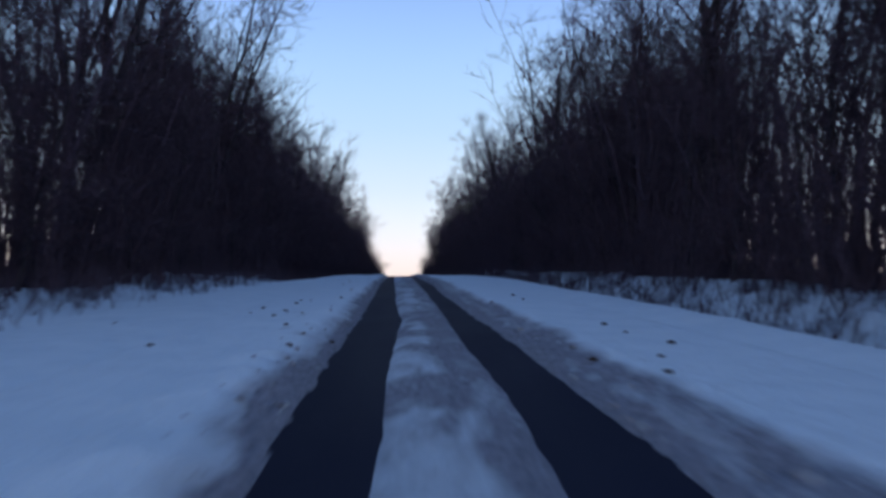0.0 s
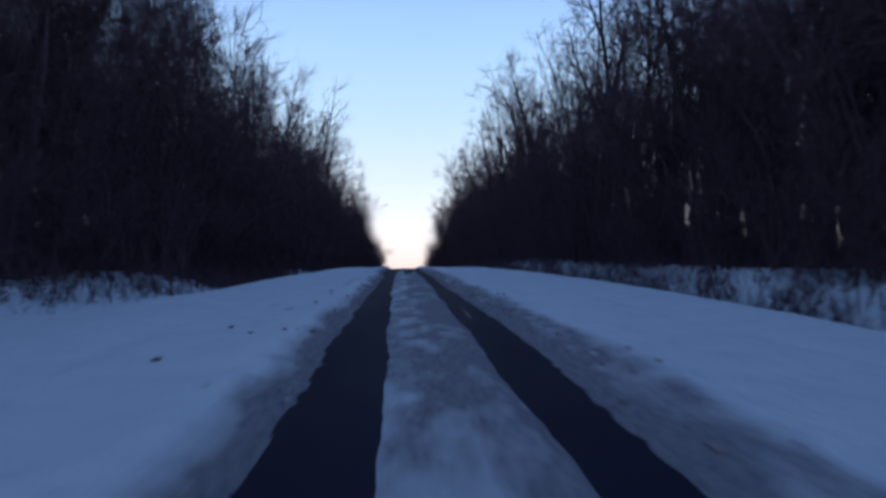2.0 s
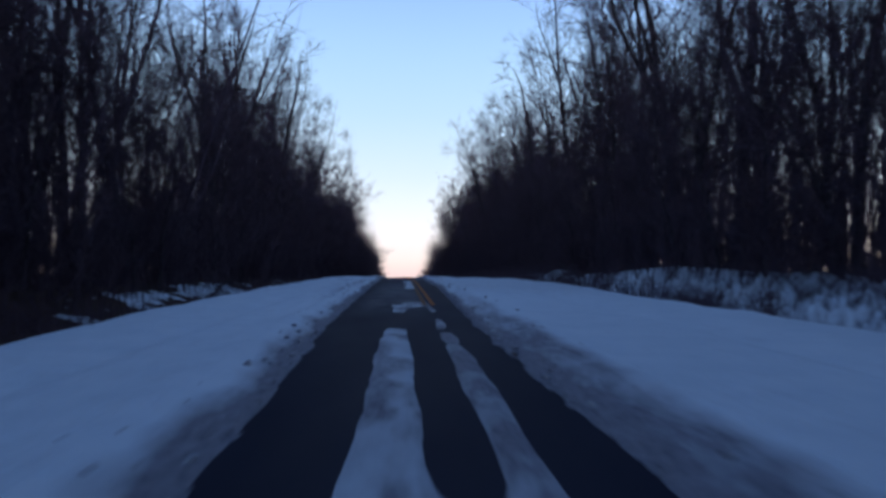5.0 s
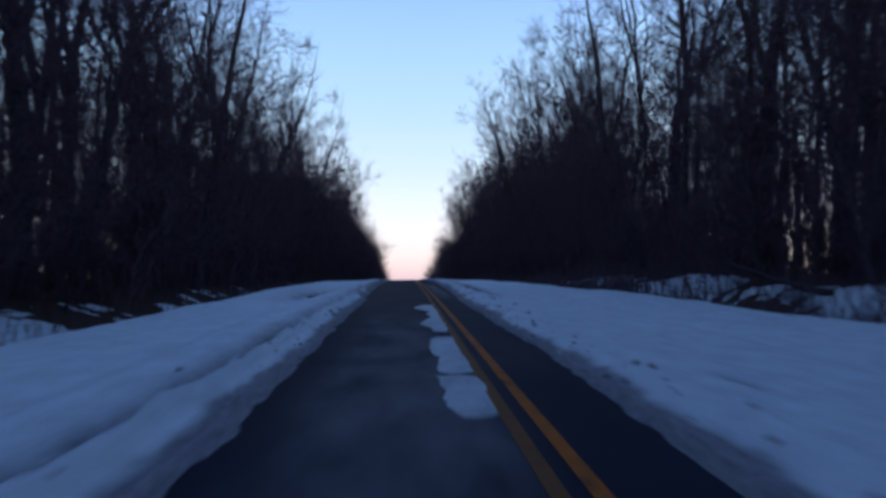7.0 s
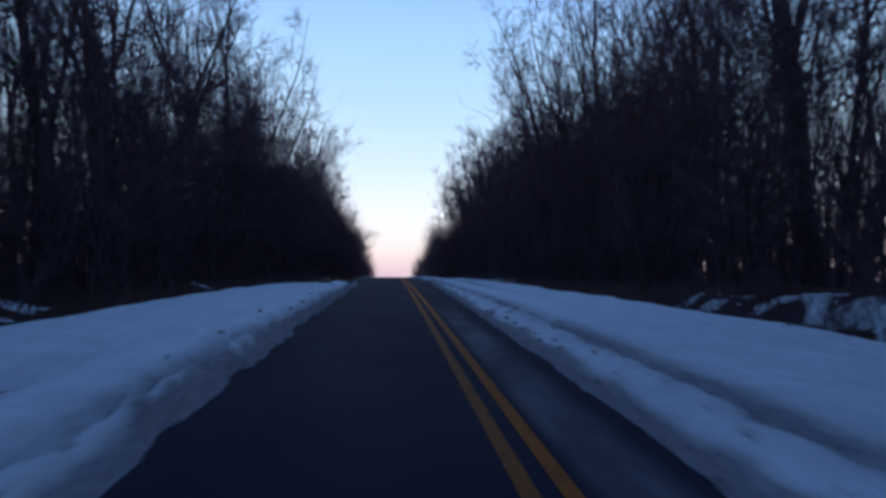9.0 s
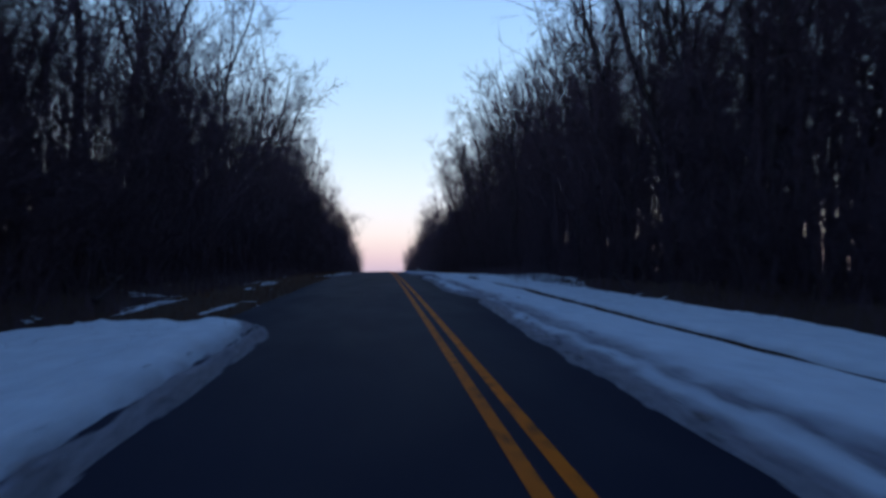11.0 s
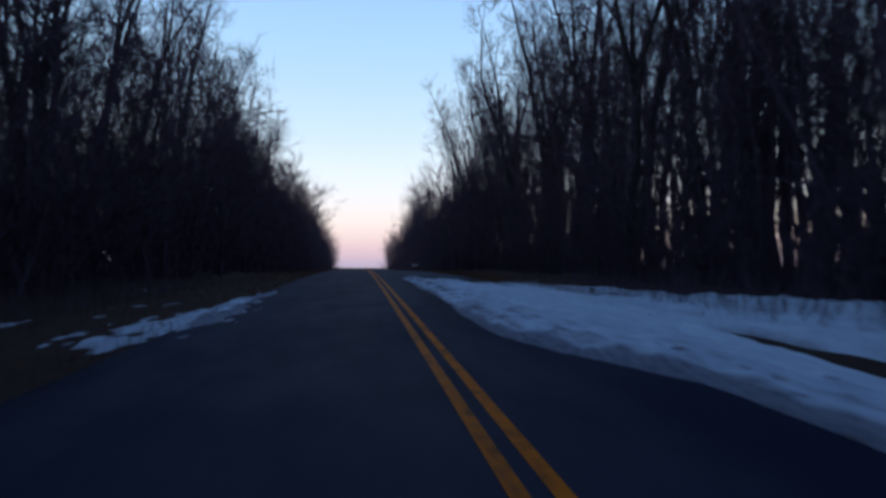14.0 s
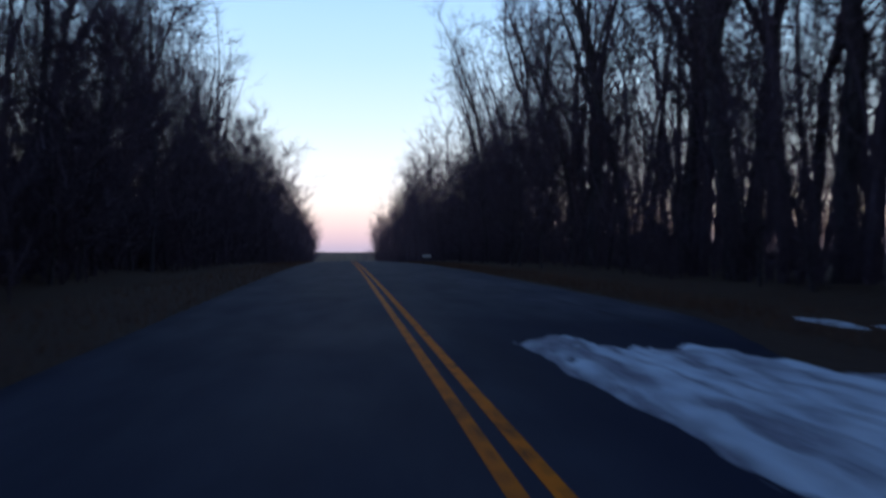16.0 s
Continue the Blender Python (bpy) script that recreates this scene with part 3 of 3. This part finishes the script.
def spot(pts, f):
    k = min(int(f * (len(pts) - 1)), len(pts) - 2)
    u = f * (len(pts) - 1) - k
    return pts[k].lerp(pts[k + 1], u), (pts[k + 1] - pts[k]).normalized()


def sideways(d, spread, up):
    a = random.uniform(0, 2 * math.pi)
    s = d.orthogonal().normalized()
    s = s * math.cos(a) + d.cross(s) * math.sin(a)
    return (d * math.cos(spread) + s * math.sin(spread) + Vector((0, 0, up))).normalized()


def crown_bough(crown, p, d, length, twigs, width):
    """A fine bough and the twigs that fork from it."""
    pts = bent(p, d, length, 3, 0.15, 0.04)
    crown.strip(pts, width * 1.7)
    for _ in range(twigs):
        p2, d2 = spot(pts, 0.1 + 0.89 * random.random())
        q = p2 + sideways(d2, random.uniform(0.3, 0.8), 0.05) * length * random.uniform(0.3, 0.75)
        crown.twig(p2, q, width * random.uniform(0.7, 1.2))
        p3 = p2.lerp(q, random.uniform(0.2, 0.8))
        crown.twig(p3, p3 + sideways((q - p2).normalized(), random.uniform(0.4, 1.0), 0.06) * length * random.uniform(0.2, 0.5), width * 0.75)


def grow(height, girth, low, fork_at, forks, limbs, reach, subs=5, boughs=3, twigs=6, width=0.011):
    """A bare tree: a trunk that forks into leaders, limbs that sweep out to a rounded crown, and fine boughs and twigs."""
    wood, crown = Wood(), Wood()
    trunk = bent(Vector((0, 0, -0.4)), Vector((random.gauss(0, 0.05), random.gauss(0, 0.05), 1)), height * fork_at, 6, 0.07, 0.05)
    end = girth * (1 - 0.55 * fork_at)
    wood.tube(trunk, [girth * 1.35] + [girth + (end - girth) * k / 6 for k in range(1, 7)], 8)
    stems = [(trunk, girth, end, 0.0, fork_at)]
    for k in range(forks):
        lean = random.uniform(0.08, 0.18) if k == 0 else random.uniform(0.22, 0.42)
        length = height * (1 - fork_at) * (1.0 if k == 0 else random.uniform(0.7, 0.95))
        _, d = spot(trunk, 0.99)
        st = bent(trunk[-1], sideways(d, lean, 0.05), length, 6, 0.11, 0.05)
        r = end * (0.85 if k == 0 else random.uniform(0.55, 0.75))
        wood.tube(st, [r * (1 - 0.85 * j / 6) for j in range(7)], 6)
        stems.append((st, r, r * 0.15, fork_at, fork_at + length / height))
    for n, (stem, r0, r1, z0, z1) in enumerate(stems):
        count = max(3, round(limbs * (max(0.0, fork_at - low) * 1.9 if n == 0 else (1 - fork_at) / forks ** 0.6)))
        for i in range(count):
            first = low / fork_at if n == 0 else 0.12
            f = first + (0.98 - first) * (i + random.random()) / count
            p, d = spot(stem, min(f, 0.98))
            u = min(1.0, max(0.0, (z0 + (z1 - z0) * f - low) / (1 - low)))
            length = reach * height * random.uniform(0.75, 1.2) * (0.62 + 1.1 * u * (1 - u)) * (1 - 0.48 * u)
            limb = bent(p, sideways(d, random.uniform(0.7, 1.25), 0.1), length, 4, 0.12, 0.07)
            r = min(0.6 * (r0 + (r1 - r0) * f), 0.012 + 0.016 * length * random.uniform(0.8, 1.3))
            wood.tube(limb, [r * (1 - 0.82 * k / 4) for k in range(5)], 3)
            for j in range(subs):
                p2, d2 = spot(limb, min(0.22 + 0.78 * (j + random.random()) / subs, 0.99))
                part = length * random.uniform(0.28, 0.5)
                sub = bent(p2, sideways(d2, random.uniform(0.35, 0.8), 0.06), part, 3, 0.14, 0.04)
                crown.strip(sub, max(0.012, r * 0.36))
                for _ in range(boughs):
                    p3, d3 = spot(sub, random.uniform(0.2, 0.99))
                    crown_bough(crown, p3, sideways(d3, random.uniform(0.3, 0.8), 0.05), random.uniform(0.7, 1.5), twigs, width)
    return wood, crown


def tree_thing(label, *args, **kw):
    wood, crown_w = grow(*args, **kw)
    tree = new("bare_tree")
    v, f = wood.arrays()
    mesh_object("trunk", v, f, BARK, tree, smooth=True)
    v, f = crown_w.arrays()
    mesh_object("crown", v, f, TWIG, tree)
    tagged(tree, label, "tree", group="roadside trees")
    return tree


random.seed(7)
KINDS = []
for i in range(6):
    KINDS.append(tree_thing("tall leafless broadleaf tree with dark grey bark", random.uniform(19, 23), random.uniform(0.13, 0.22), random.uniform(0.20, 0.30),
                            random.uniform(0.45, 0.62), random.choice((2, 2, 3)), 32, 0.135, 3, 2, 7, width=0.011))
for i in range(3):
    KINDS.append(tree_thing("broad old leafless tree with heavy spreading limbs", random.uniform(19, 22), random.uniform(0.28, 0.38), 0.26,
                            random.uniform(0.34, 0.44), 3, 28, 0.18, 4, 2, 7, width=0.011))
for i in range(5):
    KINDS.append(tree_thing("slender young leafless tree at the wood's edge", random.uniform(7.5, 11), random.uniform(0.05, 0.09), 0.10,
                            random.uniform(0.35, 0.55), 2, 26, 0.17, 3, 2, 9, width=0.009))

random.seed(21)
used = set()
TAKEN = []


def set_tree(k, x, y, size, turn, lean=(0, 0)):
    z = float(ground_height(np.array(x), np.array(y)))
    m = pose(x, y, z, lean[0], lean[1], turn) @ Matrix.Scale(size, 4)
    TAKEN.append((x, y))
    if k not in used:
        used.add(k)
        KINDS[k].matrix_basis = m
    else:
        t = copy_thing(KINDS[k], pose(x, y, z, lean[0], lean[1], turn))
        t.scale = (size, size, size)


# the stout trunks that stand out, then the rest of the wood's edge
for k, x, y, turn in ((6, -15.7, 124.4, 40), (0, -15.5, 144.2, 10), (1, -15.6, 140.2, 80), (7, -13.6, 102.0, 150), (2, -13.5, 81.5, 200), (8, -13.6, 119.0, 300),
                      (3, -13.5, 136.7, 30), (7, -13.5, 49.1, 250), (4, -13.4, 195.4, 60), (6, -13.5, 203.0, 190), (5, -13.5, 170.4, 20),
                      (6, 13.3, 69.6, 120), (1, 13.0, 73.9, 240), (8, 13.2, 87.6, 10), (7, 13.0, 102.2, 70), (4, 13.1, 104.9, 320), (8, 12.9, 111.8, 200),
                      (6, 13.0, 119.8, 20), (3, 13.0, 47.4, 90), (0, 13.0, 55.6, 140), (2, 13.2, 43.7, 60), (7, 13.2, 204.8, 310), (6, 13.0, 196.1, 80),
                      (8, 11.6, 186.5, 75), (6, 11.8, 199.5, 330), (7, 11.4, 212.0, 110), (7, -11.7, 96.0, 215), (8, -11.8, 109.0, 35), (6, -12.0, 117.0, 140),
                      (1, 13.0, 193.4, 15), (2, 13.1, 191.1, 260), (8, 12.8, 188.9, 130), (3, 13.0, 171.0, 45), (0, 13.0, 174.3, 170), (5, 13.0, 179.1, 280), (7, 13.9, 183.6, 220)):
    set_tree(k, x, y, 1.0, turn)
for side in (-1, 1):
    y = 6.0
    while y < 255:
        x = side * (12.0 + abs(random.gauss(0, 2.3)))
        if all(abs(x - a) + abs(y - b) > 2.2 for a, b in TAKEN):
            set_tree(random.randrange(9) if abs(x) > 13.2 else random.randrange(6), x, y, random.uniform(0.82, 1.08), random.uniform(0, 360), (0, side * random.uniform(-1, 1.5)))
        y += random.uniform(1.8, 3.8) if side < 0 else random.uniform(1.4, 2.9)
    y = 7.0
    while y < 255:
        tall = random.uniform(0.75, 1.1) * (1.0 + (0.18 * float(step(80, 110, y)) if side < 0 else -0.30 * float(step(130, 160, y) - step(200, 215, y))))
        set_tree(9 + random.randrange(5), side * (10.0 - 1.0 * float(step(192, 215, y)) + abs(random.gauss(0, 1.0))), y, tall, random.uniform(0, 360), (0, side * random.uniform(-1, 4)))
        y += random.uniform(1.6, 3.2) if side < 0 else random.uniform(2.0, 4.4)


# ---------------------------------------------------------------- woods behind, thicket, far trees
def scatter(name, kinds, places, mat, label, category):
    """Many plants as one mesh. places: kind, x, y, z, size, turn."""
    V, F, n = [], [], 0
    for k, x, y, z, size, turn in places:
        v, f = kinds[k]
        c, s = math.cos(turn), math.sin(turn)
        w = v @ np.array([[c, s, 0], [-s, c, 0], [0, 0, 1]]) * size + (x, y, z)
        V.append(w)
        F += [tuple(i + n for i in q) for q in f]
        n += len(v)
    ob = mesh_object(name, np.concatenate(V), F, mat)
    return tagged(ob, label, category, kind="stuff")


def haze_tree(height, girth, limbs=18, twigs=36):
    """A light tree for the depth of the woods."""
    w = Wood()
    st = bent(Vector((0, 0, -0.4)), Vector((random.gauss(0, 0.04), random.gauss(0, 0.04), 1)), height * 0.9, 5, 0.05, 0.04)
    w.tube(st, [girth * 1.2, girth, girth * 0.75, girth * 0.5, girth * 0.3, 0.01], 5)
    for i in range(limbs):
        f = 0.2 + 0.78 * (i + random.random()) / limbs
        p, d = spot(st, f)
        length = height * random.uniform(0.18, 0.34) * (1.15 - 0.75 * f)
        limb = bent(p, sideways(d, random.uniform(0.6, 1.1), 0.15), length, 2, 0.15, 0.08)
        w.tube(limb, [max(0.02, girth * (0.4 - 0.3 * f)), 0.018, 0.006], 3)
        for _ in range(twigs):
            p2, d2 = spot(limb, random.uniform(0.15, 0.99))
            w.twig(p2, p2 + sideways(d2, random.uniform(0.3, 1.0), 0.15) * random.uniform(0.7, 2.2), random.uniform(0.007, 0.014))
    return w.arrays()


def shrub(height, stems, twigs, width, spread=0.5):
    w = Wood()
    for _ in range(stems):
        p = Vector((random.gauss(0, spread), random.gauss(0, spread), -0.15))
        h = height * random.uniform(0.5, 1.0)
        st = bent(p, Vector((random.gauss(0, 0.22), random.gauss(0, 0.22), 1)), h, 3, 0.16, 0.05)
        w.tube(st, [0.022, 0.017, 0.012, 0.004], 3)
        for _ in range(twigs):
            p2, d2 = spot(st, random.uniform(0.04, 0.99))
            q = p2 + sideways(d2, random.uniform(0.25, 1.1), 0.2) * random.uniform(0.4, 1.3) * (0.5 + height * 0.12)
            w.twig(p2, q, width * random.uniform(0.6, 1.3))
    return w.arrays()


def pole(height, girth):
    """A slim crooked stem with side boughs and twigs."""
    w = Wood()
    st = bent(Vector((0, 0, -0.3)), Vector((random.gauss(0, 0.07), random.gauss(0, 0.09), 1)), height, 4, 0.13, 0.06)
    w.tube(st, [girth, girth * 0.85, girth * 0.65, girth * 0.4, 0.01], 3)
    for _ in range(10):
        p2, d2 = spot(st, random.uniform(0.2, 0.97))
        br = bent(p2, sideways(d2, random.uniform(0.7, 1.35), 0.05), random.uniform(1.4, 3.8), 3, 0.25, 0.05)
        w.strip(br, random.uniform(0.018, 0.036))
        for _ in range(2):
            p3, d3 = spot(br, random.uniform(0.2, 0.99))
            w.twig(p3, p3 + sideways(d3, random.uniform(0.4, 1.1), 0.0) * random.uniform(0.7, 1.9), random.uniform(0.012, 0.022))
    return w.arrays()


def floor_z(x, y):
    return float(ground_height(np.array(x), np.array(y)))


random.seed(33)
edge_far = [haze_tree(random.uniform(15, 19), random.uniform(0.12, 0.2)) for _ in range(4)]
places = []
for side in (-1, 1):
    y = 256.0
    while y < 420:
        x = side * (9.2 + abs(random.gauss(0, 2.0))) + (0.4 if side > 0 else -0.4)
        places.append((random.randrange(4), x, y, floor_z(x, y), random.uniform(0.8, 1.1), random.uniform(0, 6.28)))
        y += random.uniform(1.0, 3.5)
scatter("far_roadside_woods", edge_far, places, TWIG, "bare roadside woods beyond the crest", "woods")

backs = [haze_tree(random.uniform(15, 20), random.uniform(0.10, 0.2)) for _ in range(6)]
places = []
for side in (-1, 1):
    for i in range(310 if side < 0 else 470):
        x, y = side * (12.0 + 24 * random.random() ** 1.3), random.uniform(8, 370)
        if i > 200:
            first, last = random.choice(((20, 60), (32, 54), (42, 64), (55, 90)) if side < 0 else ((30, 50), (42, 62), (44, 60), (78, 110), (128, 155), (145, 185), (150, 190), (165, 215)))
            x, y = side * random.uniform(12, 21), random.uniform(first, last)
        places.append((random.randrange(6), x, y, floor_z(x, y), random.uniform(0.8, 1.1), random.uniform(0, 6.28)))
gaps = random.Random(77)


def thinned(spots, share):
    """Lighter stands where the sky shows through the woods."""
    return [p for p in spots if gaps.random() > share * (p[1] < 0 and 28 < p[2] < 49 or p[1] < 0 and 82 < p[2] < 118 or p[1] > 0 and 90 < p[2] < 118 or p[1] > 0 and 201 < p[2] < 240)]


places = thinned(places, 0.3)
scatter("back_woods", backs, places, TWIG, "dense bare woods behind the roadside trees", "woods")

stems = [pole(random.uniform(10, 19), random.uniform(0.05, 0.12)) for _ in range(24)]
places = []
for side in (-1, 1):
    for _ in range(2900 if side < 0 else 4200):
        x, y = side * (11.5 + 34.5 * random.random() ** 1.45), random.uniform(0, 390)
        if y > 280 and random.random() < 0.4 or side < 0 and 105 < y < 140 and random.random() < 0.2 or side > 0 and (x > 17 and 186 < y < 222 and random.random() < 0.35 or (106 < y < 130 or 55 < y < 82) and random.random() < 0.33):
            continue
        places.append((random.randrange(24), x, y, floor_z(x, y), random.uniform(0.7, 1.15), random.uniform(0, 6.28)))
scatter("pole_woods", stems, thinned(places, 0.32), TWIG, "close-set thin bare trunks deep in the woods", "woods")

shrubs = [shrub(random.uniform(3.0, 6.0), 7, 28, 0.015) for _ in range(8)]
places = []
for side in (-1, 1):
    y = 2.0
    while y < 370:
        for _ in range(2):
            x = side * (9.9 + abs(random.gauss(0, 2.2)))
            tall = 0.95 + 0.3 * float(wave(y, side * 50.0, 14.0, 71)) + (0.35 * float(step(72, 95, y)) + 0.2 * float(step(140, 160, y)) if side < 0 else -0.26 * float(step(130, 155, y)))
            places.append((random.randrange(8), x, y, floor_z(x, y), tall * random.uniform(0.7, 1.2), random.uniform(0, 6.28)))
        y += random.uniform(0.8, 1.5)
scatter("thicket", shrubs, places, TWIG, "dark tangled leafless undergrowth along the woods", "undergrowth")

saplings = [shrub(random.uniform(5.0, 7.5), 6, 20, 0.03, 0.9) for _ in range(6)]
places = []
for side in (-1, 1):
    for _ in range(340):
        x, y = side * random.uniform(13, 40), random.uniform(0, 380)
        places.append((random.randrange(6), x, y, floor_z(x, y), random.uniform(0.6, 1.05) * (0.72 if side > 0 and y > 150 else 1.0), random.uniform(0, 6.28)))
scatter("sapling_woods", saplings, places, TWIG, "dense leafless saplings deep in the woods", "woods")

brush = [shrub(random.uniform(0.7, 1.5), 5, 16, 0.006, 0.35) for _ in range(6)]
places = []
for i in range(760):
    side = random.choice((-1, 1)) if i < 380 else 1
    x, y = side * (6.6 + 3.2 * random.random() ** 0.8), random.uniform(3, 75) if i < 560 else random.uniform(70, 122)
    places.append((random.randrange(6), x, y, floor_z(x, y), random.uniform(0.6, 1.2), random.uniform(0, 6.28)))
scatter("ditch_brush", brush, places, TWIG, "low dark leafless brush in the snowy ditch", "brush")

# low woods on the far side of the dip
far = [haze_tree(random.uniform(9, 12), 0.15, 12, 14) for _ in range(3)]
places = []
for _ in range(90):
    x, y = random.uniform(-130, 130), random.uniform(620, 760)
    size = random.uniform(0.35, 0.55) if -20 < x < 10 else random.uniform(0.7, 1.1)
    places.append((random.randrange(3), x, y, floor_z(x, y), size, random.uniform(0, 6.28)))
scatter("distant_woods", far, places, TWIG, "hazy low line of bare woods far off", "woods")


# ---------------------------------------------------------------- grass and stalks
def blades(name, spots, mat, label, category, low, high, width):
    V, F = [], []
    for x, y in spots:
        z = floor_z(x, y)
        h = random.uniform(low, high)
        a = random.uniform(0, 6.28)
        lx, ly = random.gauss(0, 0.25) * h, random.gauss(0, 0.25) * h
        n = len(V)
        c, s2 = math.cos(a) * width, math.sin(a) * width
        V += [(x - c, y - s2, z - 0.03), (x + c, y + s2, z - 0.03), (x + lx, y + ly, z + h)]
        F.append((n, n + 1, n + 2))
    return tagged(mesh_object(name, V, F, mat), label, category, kind="stuff")


random.seed(51)
spots = []
for _ in range(19000):
    side = random.choice((-1, 1))
    spots.append((side * (5.8 + 4.7 * random.random() ** 0.7), random.uniform(0, 185)))
blades("dry_stalks", spots, TWIG, "dark dry weed stalks sticking out of the snowy ditch", "weeds", 0.2, 1.0, 0.012)
spots = []
for _ in range(26000):
    y = random.uniform(120, 250)
    if random.random() < 0.6:
        spots.append((-3.42 + 0.09 * math.sin(y * 0.9) * math.sin(y * 0.37) - abs(random.gauss(0, 2.0)), y))
    elif y > 150:
        spots.append((random.uniform(4.9, 9.0) + 0.3 * math.sin(y * 0.3), y))
for _ in range(14000):
    spots.append((5.2 + abs(random.gauss(0, 1.1)), random.uniform(172, 245)))
blades("verge_grass", spots, STRAW, "flattened brown dead grass on the road verge", "grass", 0.06, 0.26, 0.007)


# ---------------------------------------------------------------- loose things
def clod(size):
    bm = bmesh.new()
    bmesh.ops.create_icosphere(bm, subdivisions=2, radius=size)
    for v in bm.verts:
        v.co *= 1 + 0.35 * noise.noise(v.co * (1.3 / size))
        v.co.z *= 0.45
    me = bpy.data.meshes.new("frozen_clod")
    bm.to_mesh(me)
    bm.free()
    me.materials.append(SOIL)
    return tagged(new("frozen_clod", me), "small dark frozen clod lying on the snow", "clod", group="clods on the snow")


first = clod(0.05)
CLODS = [(2.29, 9.0), (2.33, 10.1), (1.53, 5.6), (1.88, 6.7), (2.45, 7.9), (1.19, 6.6), (2.21, 16.1), (2.29, 18.0), (-3.23, 7.7), (-1.75, 7.6), (-3.06, 11.9), (-2.58, 11.3), (-2.6, 12.5),
         (-4.73, 10.6), (-3.12, 13.3), (-2.48, 12.0), (-2.15, 11.4), (-2.64, 14.2), (-2.1, 9.5), (-1.77, 8.7), (-1.6, 9.6), (-1.42, 8.6), (-2.72, 15.4), (-2.47, 15.2), (-1.85, 15.3),
         (-2.71, 30.0), (-2.35, 29.4), (-2.76, 27.5), (-2.11, 33.6), (-2.03, 35.3), (-2.2, 34.2), (-2.23, 37.3), (-2.12, 52.6), (1.58, 52.8)]
for i, (x, y) in enumerate(CLODS):
    size = (0.6 if x > 0 else 0.4) + 0.45 * ((i * 37) % 10) / 10
    z = float(snow_height(np.array(x), np.array(y)))
    m = pose(x, y, z + 0.02 * size, 0, 0, i * 47)
    ob = first if i == 0 else copy_thing(first, m)
    ob.matrix_basis = m @ Matrix.Scale(size, 4)


def fallen_branch(length):
    w = Wood()
    st = bent(Vector((0, 0, 0)), Vector((1, 0, 0.05)), length, 6, 0.10, 0.0)
    w.tube(st, [0.09 * (1 - 0.12 * k) for k in range(7)], 6)
    for _ in range(7):
        p, d = spot(st, random.uniform(0.3, 0.95))
        side = bent(p, sideways(d, 0.7, 0.2), random.uniform(0.5, 1.3), 3, 0.15, 0.03)
        w.tube(side, [0.03, 0.022, 0.014, 0.005], 4)
    v, f = w.arrays()
    return tagged(mesh_object("fallen_branch", v, f, BARK, smooth=True), "dead fallen branch lying in the ditch by the woods", "branch", group="fallen branches")


random.seed(61)
log = fallen_branch(4.5)
for i, (x, y, turn) in enumerate([(-8.7, 62, 95), (10.2, 58, 85), (-8.8, 84, 95), (-8.6, 104, 80), (9.4, 92, 100), (9.2, 148, 85), (-8.8, 141, 100)]):
    m = pose(x, y, floor_z(x, y) + 0.12, 0, 0, turn)
    if i == 0:
        log.matrix_basis = m
    else:
        copy_thing(log, m)


def white_board():
    m, nt, b = material("white_painted_board", 0.6, 0.3)
    nt.links.new(mix(nt, noise_node(nt, 0.2, 4), (0.36, 0.36, 0.35), (0.5, 0.5, 0.48)), b.inputs["Base Color"])
    sign = new("roadside_board")

    def box(name, size, at, mat):
        bm = bmesh.new()
        bmesh.ops.create_cube(bm, size=1)
        bmesh.ops.scale(bm, vec=size, verts=bm.verts)
        bmesh.ops.translate(bm, vec=at, verts=bm.verts)
        bmesh.ops.bevel(bm, geom=bm.edges[:], offset=0.008, segments=1, affect="EDGES")
        me = bpy.data.meshes.new(name)
        bm.to_mesh(me)
        bm.free()
        me.materials.append(mat)
        ob = new(name, me)
        ob.parent = sign

    box("board", (0.56, 0.03, 0.20), (0, 0, 0.62), m)
    box("stake", (0.05, 0.05, 0.9), (-0.22, 0.042, 0.28), BARK)
    box("stake", (0.05, 0.05, 0.9), (0.22, 0.042, 0.28), BARK)
    sign.matrix_basis = pose(4.7, 225, floor_z(4.7, 225), 0, 0, 4)
    tagged(sign, "small white board on two short stakes beside the road", "sign")


white_board()


# ---------------------------------------------------------------- open field past the woods
field = sheet("far_snow_field", np.linspace(3, 60, 12), np.linspace(470, 900, 30), lambda x, y: ground_height(x, y) + 0.25 + 0.2 * wave(x, y, 20, 81), SNOW)
tagged(field, "pale snow-covered field far beyond the crest", "field", kind="stuff")
